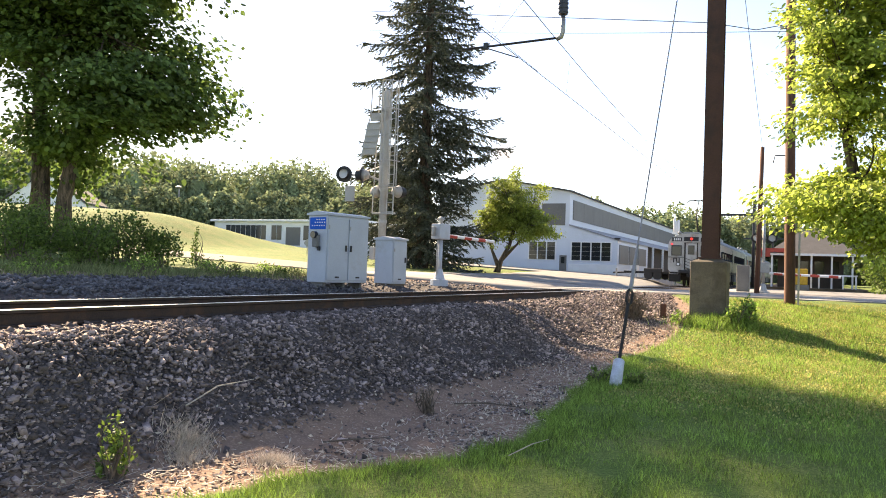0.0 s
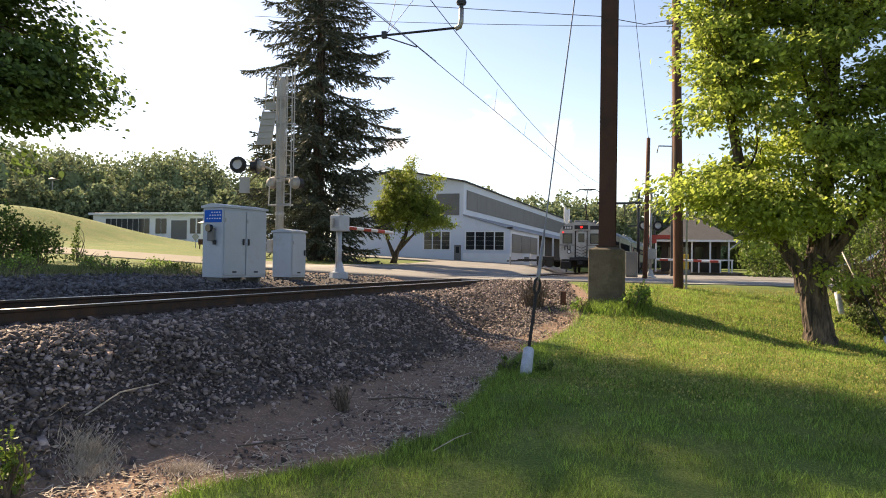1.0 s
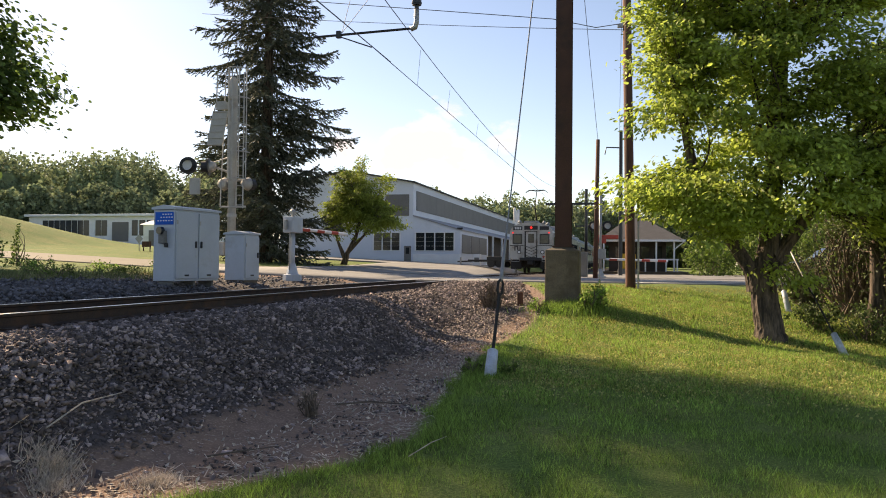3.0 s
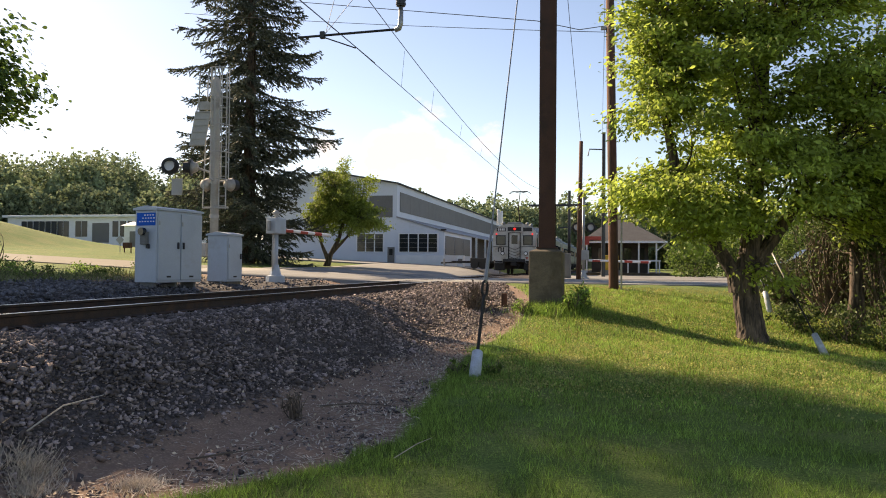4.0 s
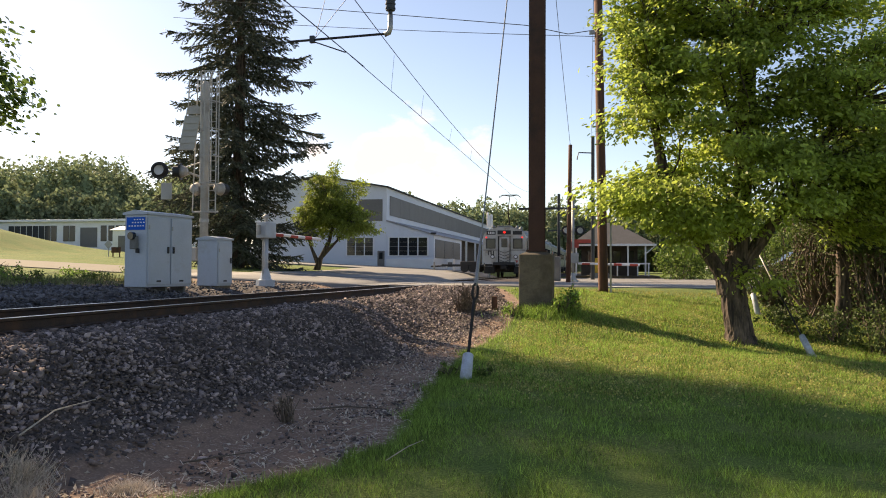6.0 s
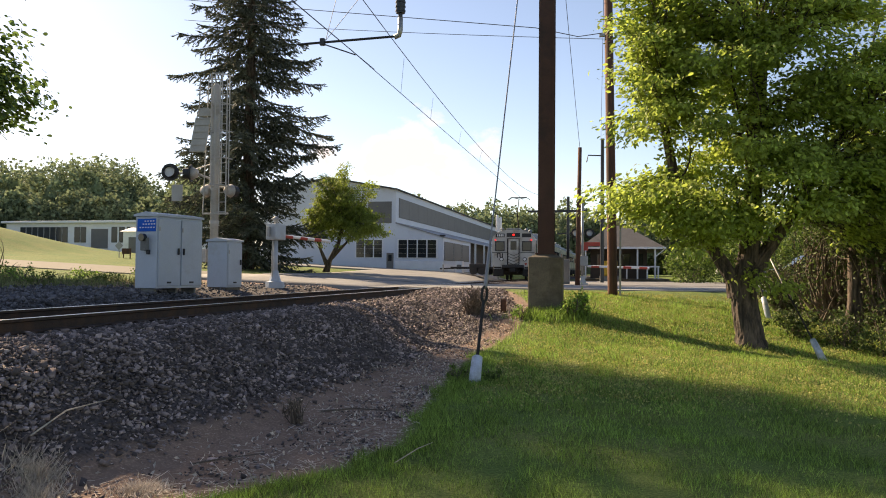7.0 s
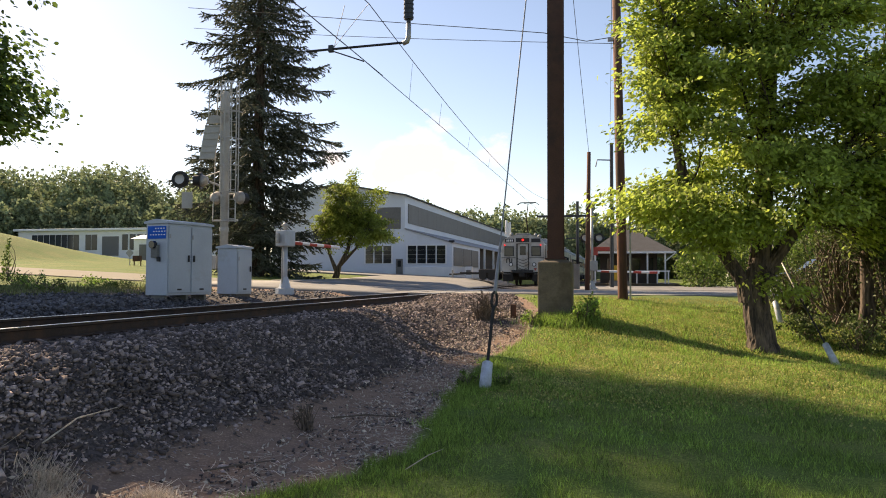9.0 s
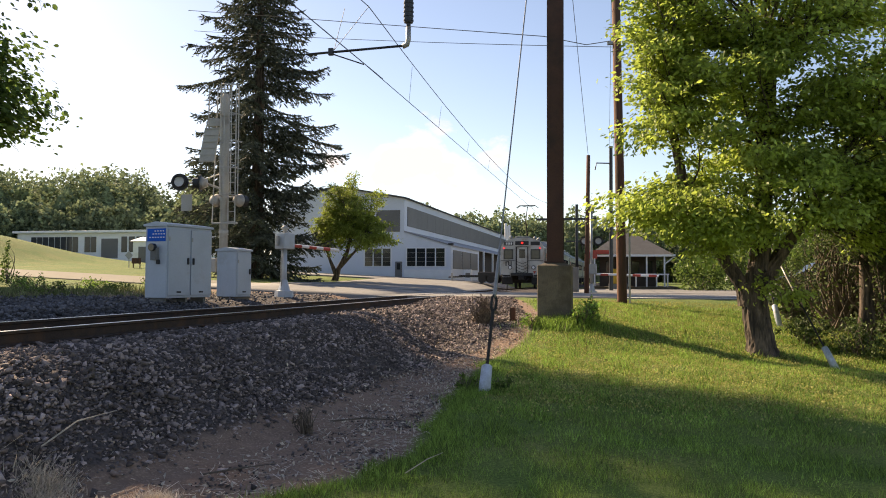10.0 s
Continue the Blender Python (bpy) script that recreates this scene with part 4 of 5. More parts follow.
# ---- buildings ----
def build_factory():
    """The white factory: a tall nave with a strip of glazing and a lower aisle beside it, its gable towards the road."""
    f = thing("factory", "large white factory with grey clerestory band and lower aisle", "factory building", (0, 70.0, 0))
    L = 75.0
    nave = [(-20.6, 1.0), (-20.6, 9.45), (-27.2, 10.6), (-34.0, 9.4), (-34.0, 1.0)]
    part("nave_wall", prism(nave, "y", 0.0, L), M_SIDING, f, "white sheet-clad nave wall")
    ro = bmesh.new()
    prism([(-20.35, 9.42), (-20.35, 9.54), (-27.2, 10.74), (-34.2, 9.52), (-34.2, 9.4), (-27.2, 10.62)], "y", -0.4, L, ro)
    part("roof", ro, M_SHINGLE, f, "low grey gabled roof")
    for k in range(20):
        y = 1.0 + 3.7 * k
        part("clerestory_panel", bx(-20.6, -20.52, y, y + 3.685, 6.9, 8.75, 0.02), M_BAND, f)
    for x0 in (-23.3, -25.9, -28.5):
        part("gable_panel", bx(x0, x0 + 2.3, -0.05, 0.0, 6.3, 8.35, 0.02), M_BAND, f)
    aisle = [(-20.6, 1.0), (-20.6, 6.25), (-16.05, 4.95), (-16.05, 1.0)]
    part("aisle_wall", prism(aisle, "y", 0.02, 14), M_SIDING, f, "white aisle wall")
    part("aisle_wall", prism([(-20.6, 1.0), (-20.6, 6.25), (-17.2, 5.3), (-17.2, 1.0)], "y", 14, L), M_SHADEWALL, f, "recessed aisle wall, coloured dark for its shade")
    part("aisle_roof", prism([(-20.6, 6.27), (-15.9, 4.93), (-15.9, 5.03), (-20.6, 6.4)], "y", -0.1, L), M_LEANROOF, f, "grey lean-to roof of the aisle")
    part("plinth", bx(-20.6, -16.02, -0.06, 0.0, 1.0, 2.75), M_WHITE, f)
    for x0, n, w in ((-20.35, 4, 0.93), (-24.5, 3, 0.88)):
        fr = part("window", bx(x0 - 0.08, x0 + n * w + 0.08, -0.03, 0.02, 3.02, 4.8), M_WHITE, f)
        for k in range(n):
            for i in range(4):
                z = 3.08 + 0.415 * i
                part("pane", bx(x0 + k * w + 0.06, x0 + (k + 1) * w - 0.06, -0.045, -0.03, z, z + 0.402), M_DARKGLASS, fr)
    for k in range(3):
        part("side_window", bx(-16.05, -15.99, 0.6 + 4.2 * k, 4.5 + 4.2 * k, 2.85, 4.6, 0.02), M_BAND, f)
    d = part("door", bx(-21.45, -20.78, -0.05, 0.0, 2.0, 3.5), M_BAND, f, "grey single door")
    part("door_glass", bx(-21.28, -20.95, -0.07, -0.05, 2.75, 3.35), M_DARKGLASS, d)
    for y in (16, 22, 28):
        part("dock_post", bx(-16.0, -15.8, y, y + 0.2, 1.0, 5.0), M_WHITE, f)
    part("lamp", bx(-16.3, -15.8, -0.3, 0.0, 5.05, 5.2, 0.03), M_BLACK, f)
    w = bmesh.new()
    prism([(-34.0, 1.0), (-34.0, 4.2), (-46, 4.2), (-46, 1.0)], "y", 3, 30, w)
    part("side_wing", w, M_SIDING, f, "low white side wing")


build_factory()


def build_low_building():
    b = thing("low_building", "long white single-storey building with dark window bays", "building", (-94.5, 105, 4.6))
    part("wall", bx(0, 30, 0, 14, -1.5, 4.2), M_WHITE, b)
    part("roof", bx(-0.5, 30.5, -0.6, 14.5, 4.2, 4.55, 0.03), M_WHITE, b, "flat white roof edge")
    for k in range(11):
        x = 2.6 + 1.08 * k
        if k != 8:
            part("window", bx(x, x + 0.98, -0.06, 0.0, 1.2, 3.6, 0.02), M_DARKGLASS, b)
        else:
            part("door", bx(x, x + 0.9, -0.06, 0.0, 0.0, 2.2, 0.02), M_WHITE, b)
    part("garage_door", bx(15.3, 18.2, -0.08, 0.0, 0.3, 3.3, 0.02), M_BAND, b)
    for k in range(8):
        part("window", bx(18.8 + 1.3 * k, 19.8 + 1.3 * k, -0.06, 0.0, 1.2, 3.6, 0.02), M_DARKGLASS, b)
    s = thing("shed", "small white shed beside the low building", "shed", (-59.8, 85, 3.4))
    part("wall", bx(0, 5, 0, 4, -0.6, 3.0), M_WHITE, s)
    part("roof", prism([(-0.3, 3.0), (4.3, 3.0), (2, 3.6)], "x", -0.3, 5.3), M_WHITE, s)
    part("door", bx(0.8, 2.0, -0.06, 0.0, 0.1, 2.3), M_BAND, s)


build_low_building()


def build_house(at, rz, w, d, h, label, gambrel):
    b = thing("house", label, "house", at, rz)
    part("wall", bx(0, w, 0, d, -1, h), M_WHITE, b)
    if gambrel:
        o = [(-0.3, h), (w * 0.18, h + w * 0.3), (w / 2, h + w * 0.42), (w * 0.82, h + w * 0.3), (w + 0.3, h)]
    else:
        o = [(-0.4, h), (w / 2, h + w * 0.4), (w + 0.4, h)]
    part("gable", prism([(o[0][0] + 0.3, h)] + o[1:-1] + [(o[-1][0] - 0.3, h)], "y", 0.0, d), M_WHITE, b)
    part("roof", prism([(x, z + 0.02) for x, z in o] + [(x, z + 0.25) for x, z in o[::-1]], "y", -0.4, d + 0.4), M_SHINGLE, b, "grey shingle roof")
    for x in (w * 0.25, w * 0.65):
        part("window", bx(x, x + w * 0.14, -0.05, 0, h * 0.35, h * 0.8), M_DARKGLASS, b)
    part("window", bx(w * 0.43, w * 0.57, -0.05, 0, h + 0.3, h + 1.4), M_DARKGLASS, b)


build_house((-118, 112, 5.4), 20, 7, 10, 3.2, "white gambrel-roofed barn on the rise", True)
build_house((-112, 78, 5.4), 30, 12, 9, 4.5, "white gabled house behind the trees", False)
for x, y, z in ((-106, 108, 6.0),):
    ls = thing("street_lamp", "thin grey street lamp on a tall pole", "street lamp", (x, y, z))
    part("pole", tube([(0, 0, -1), (0, 0, 9)], 0.12, 8), M_GALV, ls)
    part("head", tube([(0, 0, 9), (0, 0, 9.3), (0, 0, 9.5)], [0.3, 0.75, 0.2], 10), M_GALV, ls)


def build_station():
    s = thing("station", "small station shelter with grey hipped roof and posts", "station", (0, 61, 1.15))
    part("platform", bx(-3.5, 3.6, -0.8, 16, -0.3, 0.22, 0.02), M_CONCRETE, s)
    part("wall", bx(-2.4, 2.0, 2.2, 13, 0.2, 2.6), M_SHADEWALL, s, "dark shaded station wall")
    for k in range(4):
        part("window", bx(-1.9 + 1.0 * k, -1.3 + 1.0 * k, 2.14, 2.2, 1.0, 2.2, 0.02), M_DARKGLASS, s)
    ro = bmesh.new()
    lo = [ro.verts.new(p) for p in ((-3.2, -0.4, 2.6), (3.3, -0.4, 2.6), (3.3, 15, 2.6), (-3.2, 15, 2.6))]
    hi = [ro.verts.new(p) for p in ((-0.9, 3.5, 4.5), (0.3, 3.5, 4.5), (0.3, 11, 4.5), (-0.9, 11, 4.5))]
    ro.faces.new(lo[::-1])
    ro.faces.new(hi)
    for k in range(4):
        ro.faces.new((lo[k], lo[(k + 1) % 4], hi[(k + 1) % 4], hi[k]))
    part("roof", ro, M_SHINGLE, s, "grey shingled hipped roof")
    part("fascia", bx(-3.2, 3.3, -0.42, -0.38, 2.5, 2.66), M_WHITE, s)
    for x in (-2.7, -1.4, -0.1, 1.2, 2.5):
        p = part("post", bx(x - 0.06, x + 0.06, -0.2, -0.08, 0.2, 2.6), M_WHITE, s, "pale timber post")
    part("brace", tube([(2.5, -0.14, 1.9), (3.2, -0.14, 2.5)], 0.05, 6), M_WHITE, s)
    for x in (0.4, 1.9, 2.7):
        part("rail_post", bx(x - 0.05, x + 0.05, -0.75, -0.65, 0.2, 1.2), M_WHITE, s)
    part("hand_rail", bx(0.3, 2.8, -0.74, -0.66, 1.1, 1.2), M_WHITE, s)
    part("awning", prism([(-0.6, 2.72), (2.0, 2.62), (2.0, 2.75), (-0.6, 3.0)], "x", -3.4, -1.6), M_REDPAINT, s, "dull red awning")


build_station()

rs = thing("road_sign", "back of a small diamond road sign on a thin post", "road sign", (-39.3, 55, float(land(-39.3, 55))))
part("post", bx(-0.03, 0.03, -0.02, 0.02, -0.2, 1.2, 0.005), M_GALV, rs)
part("plate", prism([(0, 0.62), (0.36, 0.98), (0, 1.34), (-0.36, 0.98)], "y", -0.05, -0.025), M_GALV, rs)
rs = thing("notice_board", "small brown notice board on two posts", "notice board", (-38.6, 55, float(land(-38.6, 55))))
for x in (-0.3, 0.3):
    part("post", bx(x - 0.04, x + 0.04, -0.03, 0.03, -0.2, 0.75, 0.005), M_WOODPOLE, rs)
part("board", bx(-0.42, 0.42, -0.06, -0.03, 0.35, 0.8, 0.01), M_WOODPOLE, rs)

# far line poles and masts along the railway
p = thing("line_pole", "grey-brown timber line pole beside the railway", "utility pole", (-2.2, 37.9, 1.0))
part("shaft", tube([(0, 0, 0), (0.1, 0, 6.9)], [0.12, 0.09], 10), M_WOODPOLE, p, smooth=True)
p = thing("line_pole", "dark steel line pole with a short bracket", "utility pole", (-1.25, 50.3, 1.0))
part("shaft", tube([(0, 0, 0), (0, 0, 9.4)], [0.13, 0.11], 8), M_INSUL, p)
part("bracket", tube([(0, 0, 8.3), (-0.9, 0, 8.35), (-1.0, 0, 7.9)], 0.04, 6), M_INSUL, p)
for y, x in ((70, -4.6), (110, -5.0)):
    p = thing("catenary_mast", "dark steel catenary mast with a cross arm", "catenary mast", (x, y, 1.0))
    part("shaft", tube([(0, 0, 0), (0, 0, 7.6)], 0.13, 8), M_INSUL, p)
    part("cross_arm", bx(-3.6, 1.8, -0.08, 0.08, 6.2, 6.4), M_INSUL, p)
    part("stay", tube([(-1.2, 0, 5.2), (-1.2, 0, 6.3)], 0.04, 6), M_INSUL, p)

# equipment trailer, machine and barrier by the crossing
t_ = thing("flatbed_trailer", "dark low flatbed trailer parked beside the factory", "trailer", (-13.2, 60, float(land(-12.0, 60)) + 0.06), -6)
part("bed", bx(0, 4.6, 0, 2.0, 0.45, 0.62, 0.02), M_BLACK, t_)
part("fender", bx(1.6, 3.0, -0.2, 0.0, 0.5, 0.85, 0.06), M_BLACK, t_)
part("hitch", tube([(0, 1, 0.5), (-1.2, 1, 0.45)], 0.06, 8), M_BLACK, t_)
part("jack", tube([(-0.9, 0.9, 0.1), (-0.9, 0.9, 0.8)], 0.07, 8), M_GALV, t_)
for x in (1.95, 2.65):
    for y in (-0.1, 2.1):
        part("wheel", disc((x, y, 0.32), (0, 1, 0), 0.32, 0.18, 18), M_BLACK, t_)
gb = thing("generator_box", "white equipment box beside the factory dock", "equipment box", (-14.4, 66, float(land(-13.8, 66)) + 0.06))
part("body", bx(0.4, 1.0, 0, 0.6, 0, 1.0, 0.03), M_WHITE, gb)
part("grille", bx(0.5, 0.9, -0.02, 0.0, 0.3, 0.7), M_BAND, gb)
pm = thing("cantilever_signal", "white signal mast with two round housings beside the train", "crossing signal", (-9.5, 61, 1.2))
part("mast", tube([(0, 0, 0), (0, 0, 4.9)], 0.07, 10), M_WHITE, pm)
part("arm", bx(-0.3, 0.3, -0.05, 0.05, 3.9, 4.05, 0.02), M_WHITE, pm)
for x, z in ((-0.14, 4.05), (0.14, 3.9)):
    part("housing", tube([(x, 0, z), (x, 0, z + 0.1), (x, 0, z + 1.0), (x, 0, z + 1.08)], [0.06, 0.1, 0.1, 0.07], 12), M_WHITE, pm, smooth=True)
ym = thing("platform_lift", "yellow and grey platform lift at the station", "platform lift", (-1.6, 58, 1.18))
part("frame", bx(0, 1.4, 0, 1.0, 0, 0.4, 0.03), M_EQUIP, ym)
part("cage", bx(0.1, 1.3, 0.1, 0.9, 0.4, 1.5, 0.05), M_YELLOW, ym)
rc = thing("relay_case", "grey relay case behind the crossing gate", "signal cabinet", (-3.4, 41.5, 1.17))
part("body", bx(0, 0.6, 0, 0.6, 0, 1.35, 0.03), M_EQUIP, rc)
part("door", bx(0.05, 0.55, -0.03, 0, 0.1, 1.25, 0.01), M_EQUIP, rc)


def build_parked_car():
    c = thing("parked_car", "black car standing on the road beyond the thicket", "car", (5.2, 31.0, 1.19))
    o = [(0, 0.35), (0.05, 0.75), (0.9, 0.9), (1.5, 1.35), (2.9, 1.4), (3.7, 0.98), (4.4, 0.9), (4.5, 0.6), (4.45, 0.32)]
    b = prism([(u, v) for u, v in o], "y", 0.0, 1.75)
    bmesh.ops.bevel(b, geom=list(b.edges), offset=0.05, segments=2, affect="EDGES")
    part("body", b, M_CARPAINT, c, "glossy black body")
    for y in (-0.01, 1.74):
        part("window", prism([(1.1, 0.95), (1.6, 1.3), (2.85, 1.32), (3.4, 0.98)], "y", y, y + 0.02), M_DARKGLASS, c)
    for x in (0.85, 3.6):
        for y in (0.08, 1.67):
            w = part("wheel", disc((x, y, 0.31), (0, 1, 0), 0.31, 0.2, 22), M_BLACK, c)
            part("rim", disc((x, y - 0.02, 0.31), (0, 1, 0), 0.19, 0.2, 16), M_GALV, w)


build_parked_car()



# ---- vegetation ----
def limb(bm, a, b, r0, r1, r, bend=0.12, n=6, seg=7):
    a, b = np.array(a, float), np.array(b, float)
    off = r.normal(0, bend, 3) * np.linalg.norm(b - a)
    pts = [a + (b - a) * s + off * math.sin(math.pi * s) for s in np.linspace(0, 1, n)]
    tube(pts, list(np.linspace(r0, r1, n)), seg, bm)
    return pts


def ridged(pts, radii, r, seg=36, rings=34, depth=0.1):
    """A trunk or stem through the points with wandering bark ridges and a flared foot."""
    pts = np.array(pts, float)
    at = np.linspace(0, len(pts) - 1, rings)
    axis = np.stack([np.interp(at, range(len(pts)), pts[:, k]) for k in range(3)], 1)
    rad = np.interp(at, range(len(pts)), radii)
    bm = bmesh.new()
    loops = []
    a = np.linspace(0, 2 * np.pi, seg, endpoint=False)
    ph = r.uniform(0, 6.28, 4)
    for c, q in zip(axis, rad):
        z = c[2]
        ridge = np.abs(np.sin(6.5 * a + 1.1 * np.sin(2.3 * z + ph[0]) + 0.8 * np.sin(5.1 * z + 2 * a + ph[1])))
        wave = 1 + depth * (ridge - 0.6) + 0.05 * np.sin(2 * a + ph[2] + 0.7 * z) + 0.04 * r.normal(0, 1, seg) * depth * 6
        foot = 1 + 0.3 * np.clip(0.35 - (z - axis[0][2]), 0, 0.35) / 0.35 * (1 + 0.5 * np.sin(5 * a + ph[3]))
        w = q * wave * foot
        loops.append([bm.verts.new((c[0] + w[k] * math.cos(a[k]), c[1] + w[k] * math.sin(a[k]), z)) for k in range(seg)])
    for u, v in zip(loops, loops[1:]):
        for k in range(seg):
            bm.faces.new((u[k], u[(k + 1) % seg], v[(k + 1) % seg], v[k]))
    bm.faces.new(loops[-1])
    return bm


def build_tree(name, label, base, trunks, lobes, count, clump, leaf, mat, seed, bark=None, per=26, sag=0.35, flat=0.34, shape=LOBED, shell=0.42, tilt=0.5, rough=False):
    """A broadleaf tree: trunks (lists of points and a radius), boughs to sprays spread over the crown's lobes, and leaves held on the sprays."""
    r = np.random.default_rng(seed)
    tree = thing(name, label, "tree", base)
    bm = bmesh.new()
    heads = []
    for pts, rad in trunks:
        k = len(pts)
        rr = list(np.linspace(rad, rad * 0.45, k))
        if rough:
            part("trunk" if pts is trunks[0][0] else "stem", ridged(pts, rr, r), bark or M_BARK, tree)
        else:
            rr[0] *= 1.3
            tube(pts, rr, 14, bm)
        heads.append((np.array(pts), rad))
    clumps, outs = [], []
    for c, rad, share in lobes:
        n = max(1, int(count * share))
        d = unit(n, r) * (r.random((n, 1)) ** shell)
        boughs = np.array(c) + d * np.array(rad)
        for b in boughs:
            pts, rad0 = min(heads, key=lambda h: min(np.linalg.norm(h[0][len(h[0]) // 2:] - b, axis=1)))
            k = len(pts) // 2 + int(np.argmin(np.linalg.norm(pts[len(pts) // 2:] - b - (0, 0, -0.5), axis=1)))
            way = limb(bm, pts[k], b, rad0 * r.uniform(0.09, 0.17), 0.01, r, 0.1, 7, 5)
            out = b - pts[k]
            out = out * (1, 1, 0.2)
            out /= np.linalg.norm(out) + 1e-6
            side = np.array([-out[1], out[0], 0])
            spread = r.uniform(0.7, 1.3) * clump * 3.0
            u, w = r.uniform(-1, 1, 12), r.uniform(-1, 1, 12)
            m = out * (spread * 1.25 * u)[:, None] + side * (spread * 0.75 * w * (1.1 - 0.5 * np.abs(u)))[:, None]
            m[:, 2] += r.normal(0, spread * flat * 0.3, 12) - 0.22 * spread * (u + 0.3) ** 2 - 0.12 * spread * w ** 2
            clumps.append(b + m)
            o = out + m / spread * 0.6
            outs.append(o / np.linalg.norm(o, axis=1, keepdims=True))
            for tip in (b + m)[::4]:
                limb(bm, way[4], tip, 0.012, 0.004, r, 0.08, 4, 3)
    clumps, outs = np.concatenate(clumps), np.concatenate(outs)
    boughs_ = part("bough" if rough else "trunk", bm, bark or M_BARK, tree, smooth=True)
    if rough:
        tagged(boughs_, kind="stuff")
    n = len(clumps) * per
    pos = np.repeat(clumps, per, 0) + r.normal(0, 1, (n, 3)) * np.array([clump, clump, clump * 0.42])
    v, f = blade_leaves(pos, np.repeat(outs, per, 0), leaf, r, shape, sag, tilt)
    raw("crown", v, f, mat, tree)
    return tree


gz = lambda x, y: float(land(x, y))
build_tree("maple_tree", "broad green maple tree with a furrowed trunk on the lawn", (2.48, 17.7, 0.2),
           [([(0.08, 0, -0.15), (0.06, 0, 0.25), (-0.03, 0, 0.8), (-0.08, 0, 1.35), (0.02, 0, 1.9), (0.1, 0.05, 2.6), (0.2, 0.1, 4.6), (0.3, 0.1, 6.6)], 0.34),
            ([(-0.12, 0, 1.05), (-0.28, 0, 1.45), (-0.62, 0, 2.0), (-1.12, 0.05, 2.75), (-1.5, 0.1, 3.6), (-1.8, 0.1, 5.2)], 0.2),
            ([(0.05, 0, 1.5), (0.3, 0, 1.95), (0.95, 0, 2.95), (1.5, 0.05, 3.95), (2.3, 0.1, 5.2)], 0.2)],
           [((-1.55, -0.3, 3.2), (0.95, 1.2, 0.8), 0.13), ((-0.9, -1.2, 2.75), (1.1, 0.7, 0.55), 0.08), ((-1.75, -0.3, 5.6), (0.85, 1.4, 0.9), 0.13), ((-1.6, 0, 7.3), (0.9, 1.4, 1.0), 0.12),
            ((0.0, -0.9, 4.5), (1.5, 1.2, 1.1), 0.14), ((0.3, -0.6, 6.3), (1.8, 1.4, 1.3), 0.14), ((0.6, -0.3, 8.0), (2.3, 1.7, 1.1), 0.12), ((0.9, -0.9, 7.3), (1.7, 0.9, 0.7), 0.07), ((2.4, -0.7, 5.4), (1.6, 1.4, 1.2), 0.12), ((2.5, -0.9, 3.7), (1.4, 1.2, 0.9), 0.13),
            ((3.9, -0.2, 7.0), (1.6, 1.5, 1.4), 0.09), ((0.9, -1.4, 3.4), (1.0, 0.7, 0.6), 0.06), ((4.1, -0.4, 4.7), (1.3, 1.4, 1.1), 0.09), ((3.2, -0.7, 2.6), (1.3, 0.9, 0.45), 0.06), ((0.2, -0.45, 1.5), (0.3, 0.1, 0.05), 0.006), ((-2.55, -0.2, 3.5), (0.3, 0.5, 0.2), 0.012), ((-1.2, 1.2, 4.4), (1.1, 0.8, 1.2), 0.04), ((1.2, 1.3, 5.0), (2.2, 0.8, 2.0), 0.05), ((-1.9, -0.6, 8.3), (0.8, 1.0, 0.8), 0.06), ((-1.9, -0.8, 6.4), (0.5, 0.8, 0.6), 0.04)],
           175, 0.2, 0.125, M_LEAF, 21, per=27, flat=0.5, shape=OVAL, tilt=0.85, sag=0.5, rough=True)
build_tree("oak_tree", "large leafy tree with twin trunks on the grassy bank", (-30.2, 22.3, 2.1),
           [([(0, 0, -0.3), (0.1, 0, 2.6), (-0.2, 0, 5.8), (-0.5, 0.3, 9.8), (0, 0.3, 15)], 0.44), ([(1.2, 0.3, -0.3), (1.2, 0.3, 2.1), (2.0, 0.3, 5.5), (3.1, 0.3, 9.1), (3.5, 0.5, 14)], 0.36)],
           [((2.0, -0.3, 9.1), (3.8, 3.2, 3.0), 0.2), ((-2.2, -1.6, 11.2), (5.0, 3.4, 3.4), 0.2), ((4.4, 0.2, 6.6), (1.9, 2.0, 2.0), 0.08), ((4.9, 2.4, 7.4), (1.3, 1.4, 2.6), 0.09), ((0.4, 0, 4.8), (3.2, 2.4, 1.3), 0.06), ((2.1, 1.0, 13.2), (2.8, 2.6, 2.6), 0.17),
            # unseen upper lobes, placed and shaped to shade the lawn and ballast
            ((3.0, 1.7, 14.2), (3.4, 3.3, 2.6), 0.34), ((4.5, 4.1, 16.4), (0.8, 0.8, 3.2), 0.13)],
           260, 0.44, 0.25, M_LEAF_L, 22, per=24, flat=0.5, shape=BROAD)
build_tree("locust_tree", "small light-green tree in front of the factory", (-20.3, 51.3, gz(-20.3, 51.3) - 0.05),
           [([(0, 0, 0), (0.3, 0, 0.9), (0.9, 0, 2.0), (1.3, 0, 3.4)], 0.2), ([(0.1, 0, 0.5), (-0.4, 0, 1.6), (-0.8, 0, 2.8)], 0.13), ([(0.4, 0, 1.0), (1.5, 0, 2.1), (2.2, 0, 3.2)], 0.11)],
           [((1.1, 0, 5.2), (2.1, 2.0, 2.2), 0.6), ((-0.2, 0, 3.6), (1.7, 1.5, 1.4), 0.3), ((2.5, 0, 3.4), (1.4, 1.2, 1.3), 0.25)], 85, 0.22, 0.17, M_LEAF_Y, 41, per=24, sag=0.9, flat=0.9, shape=OVAL)
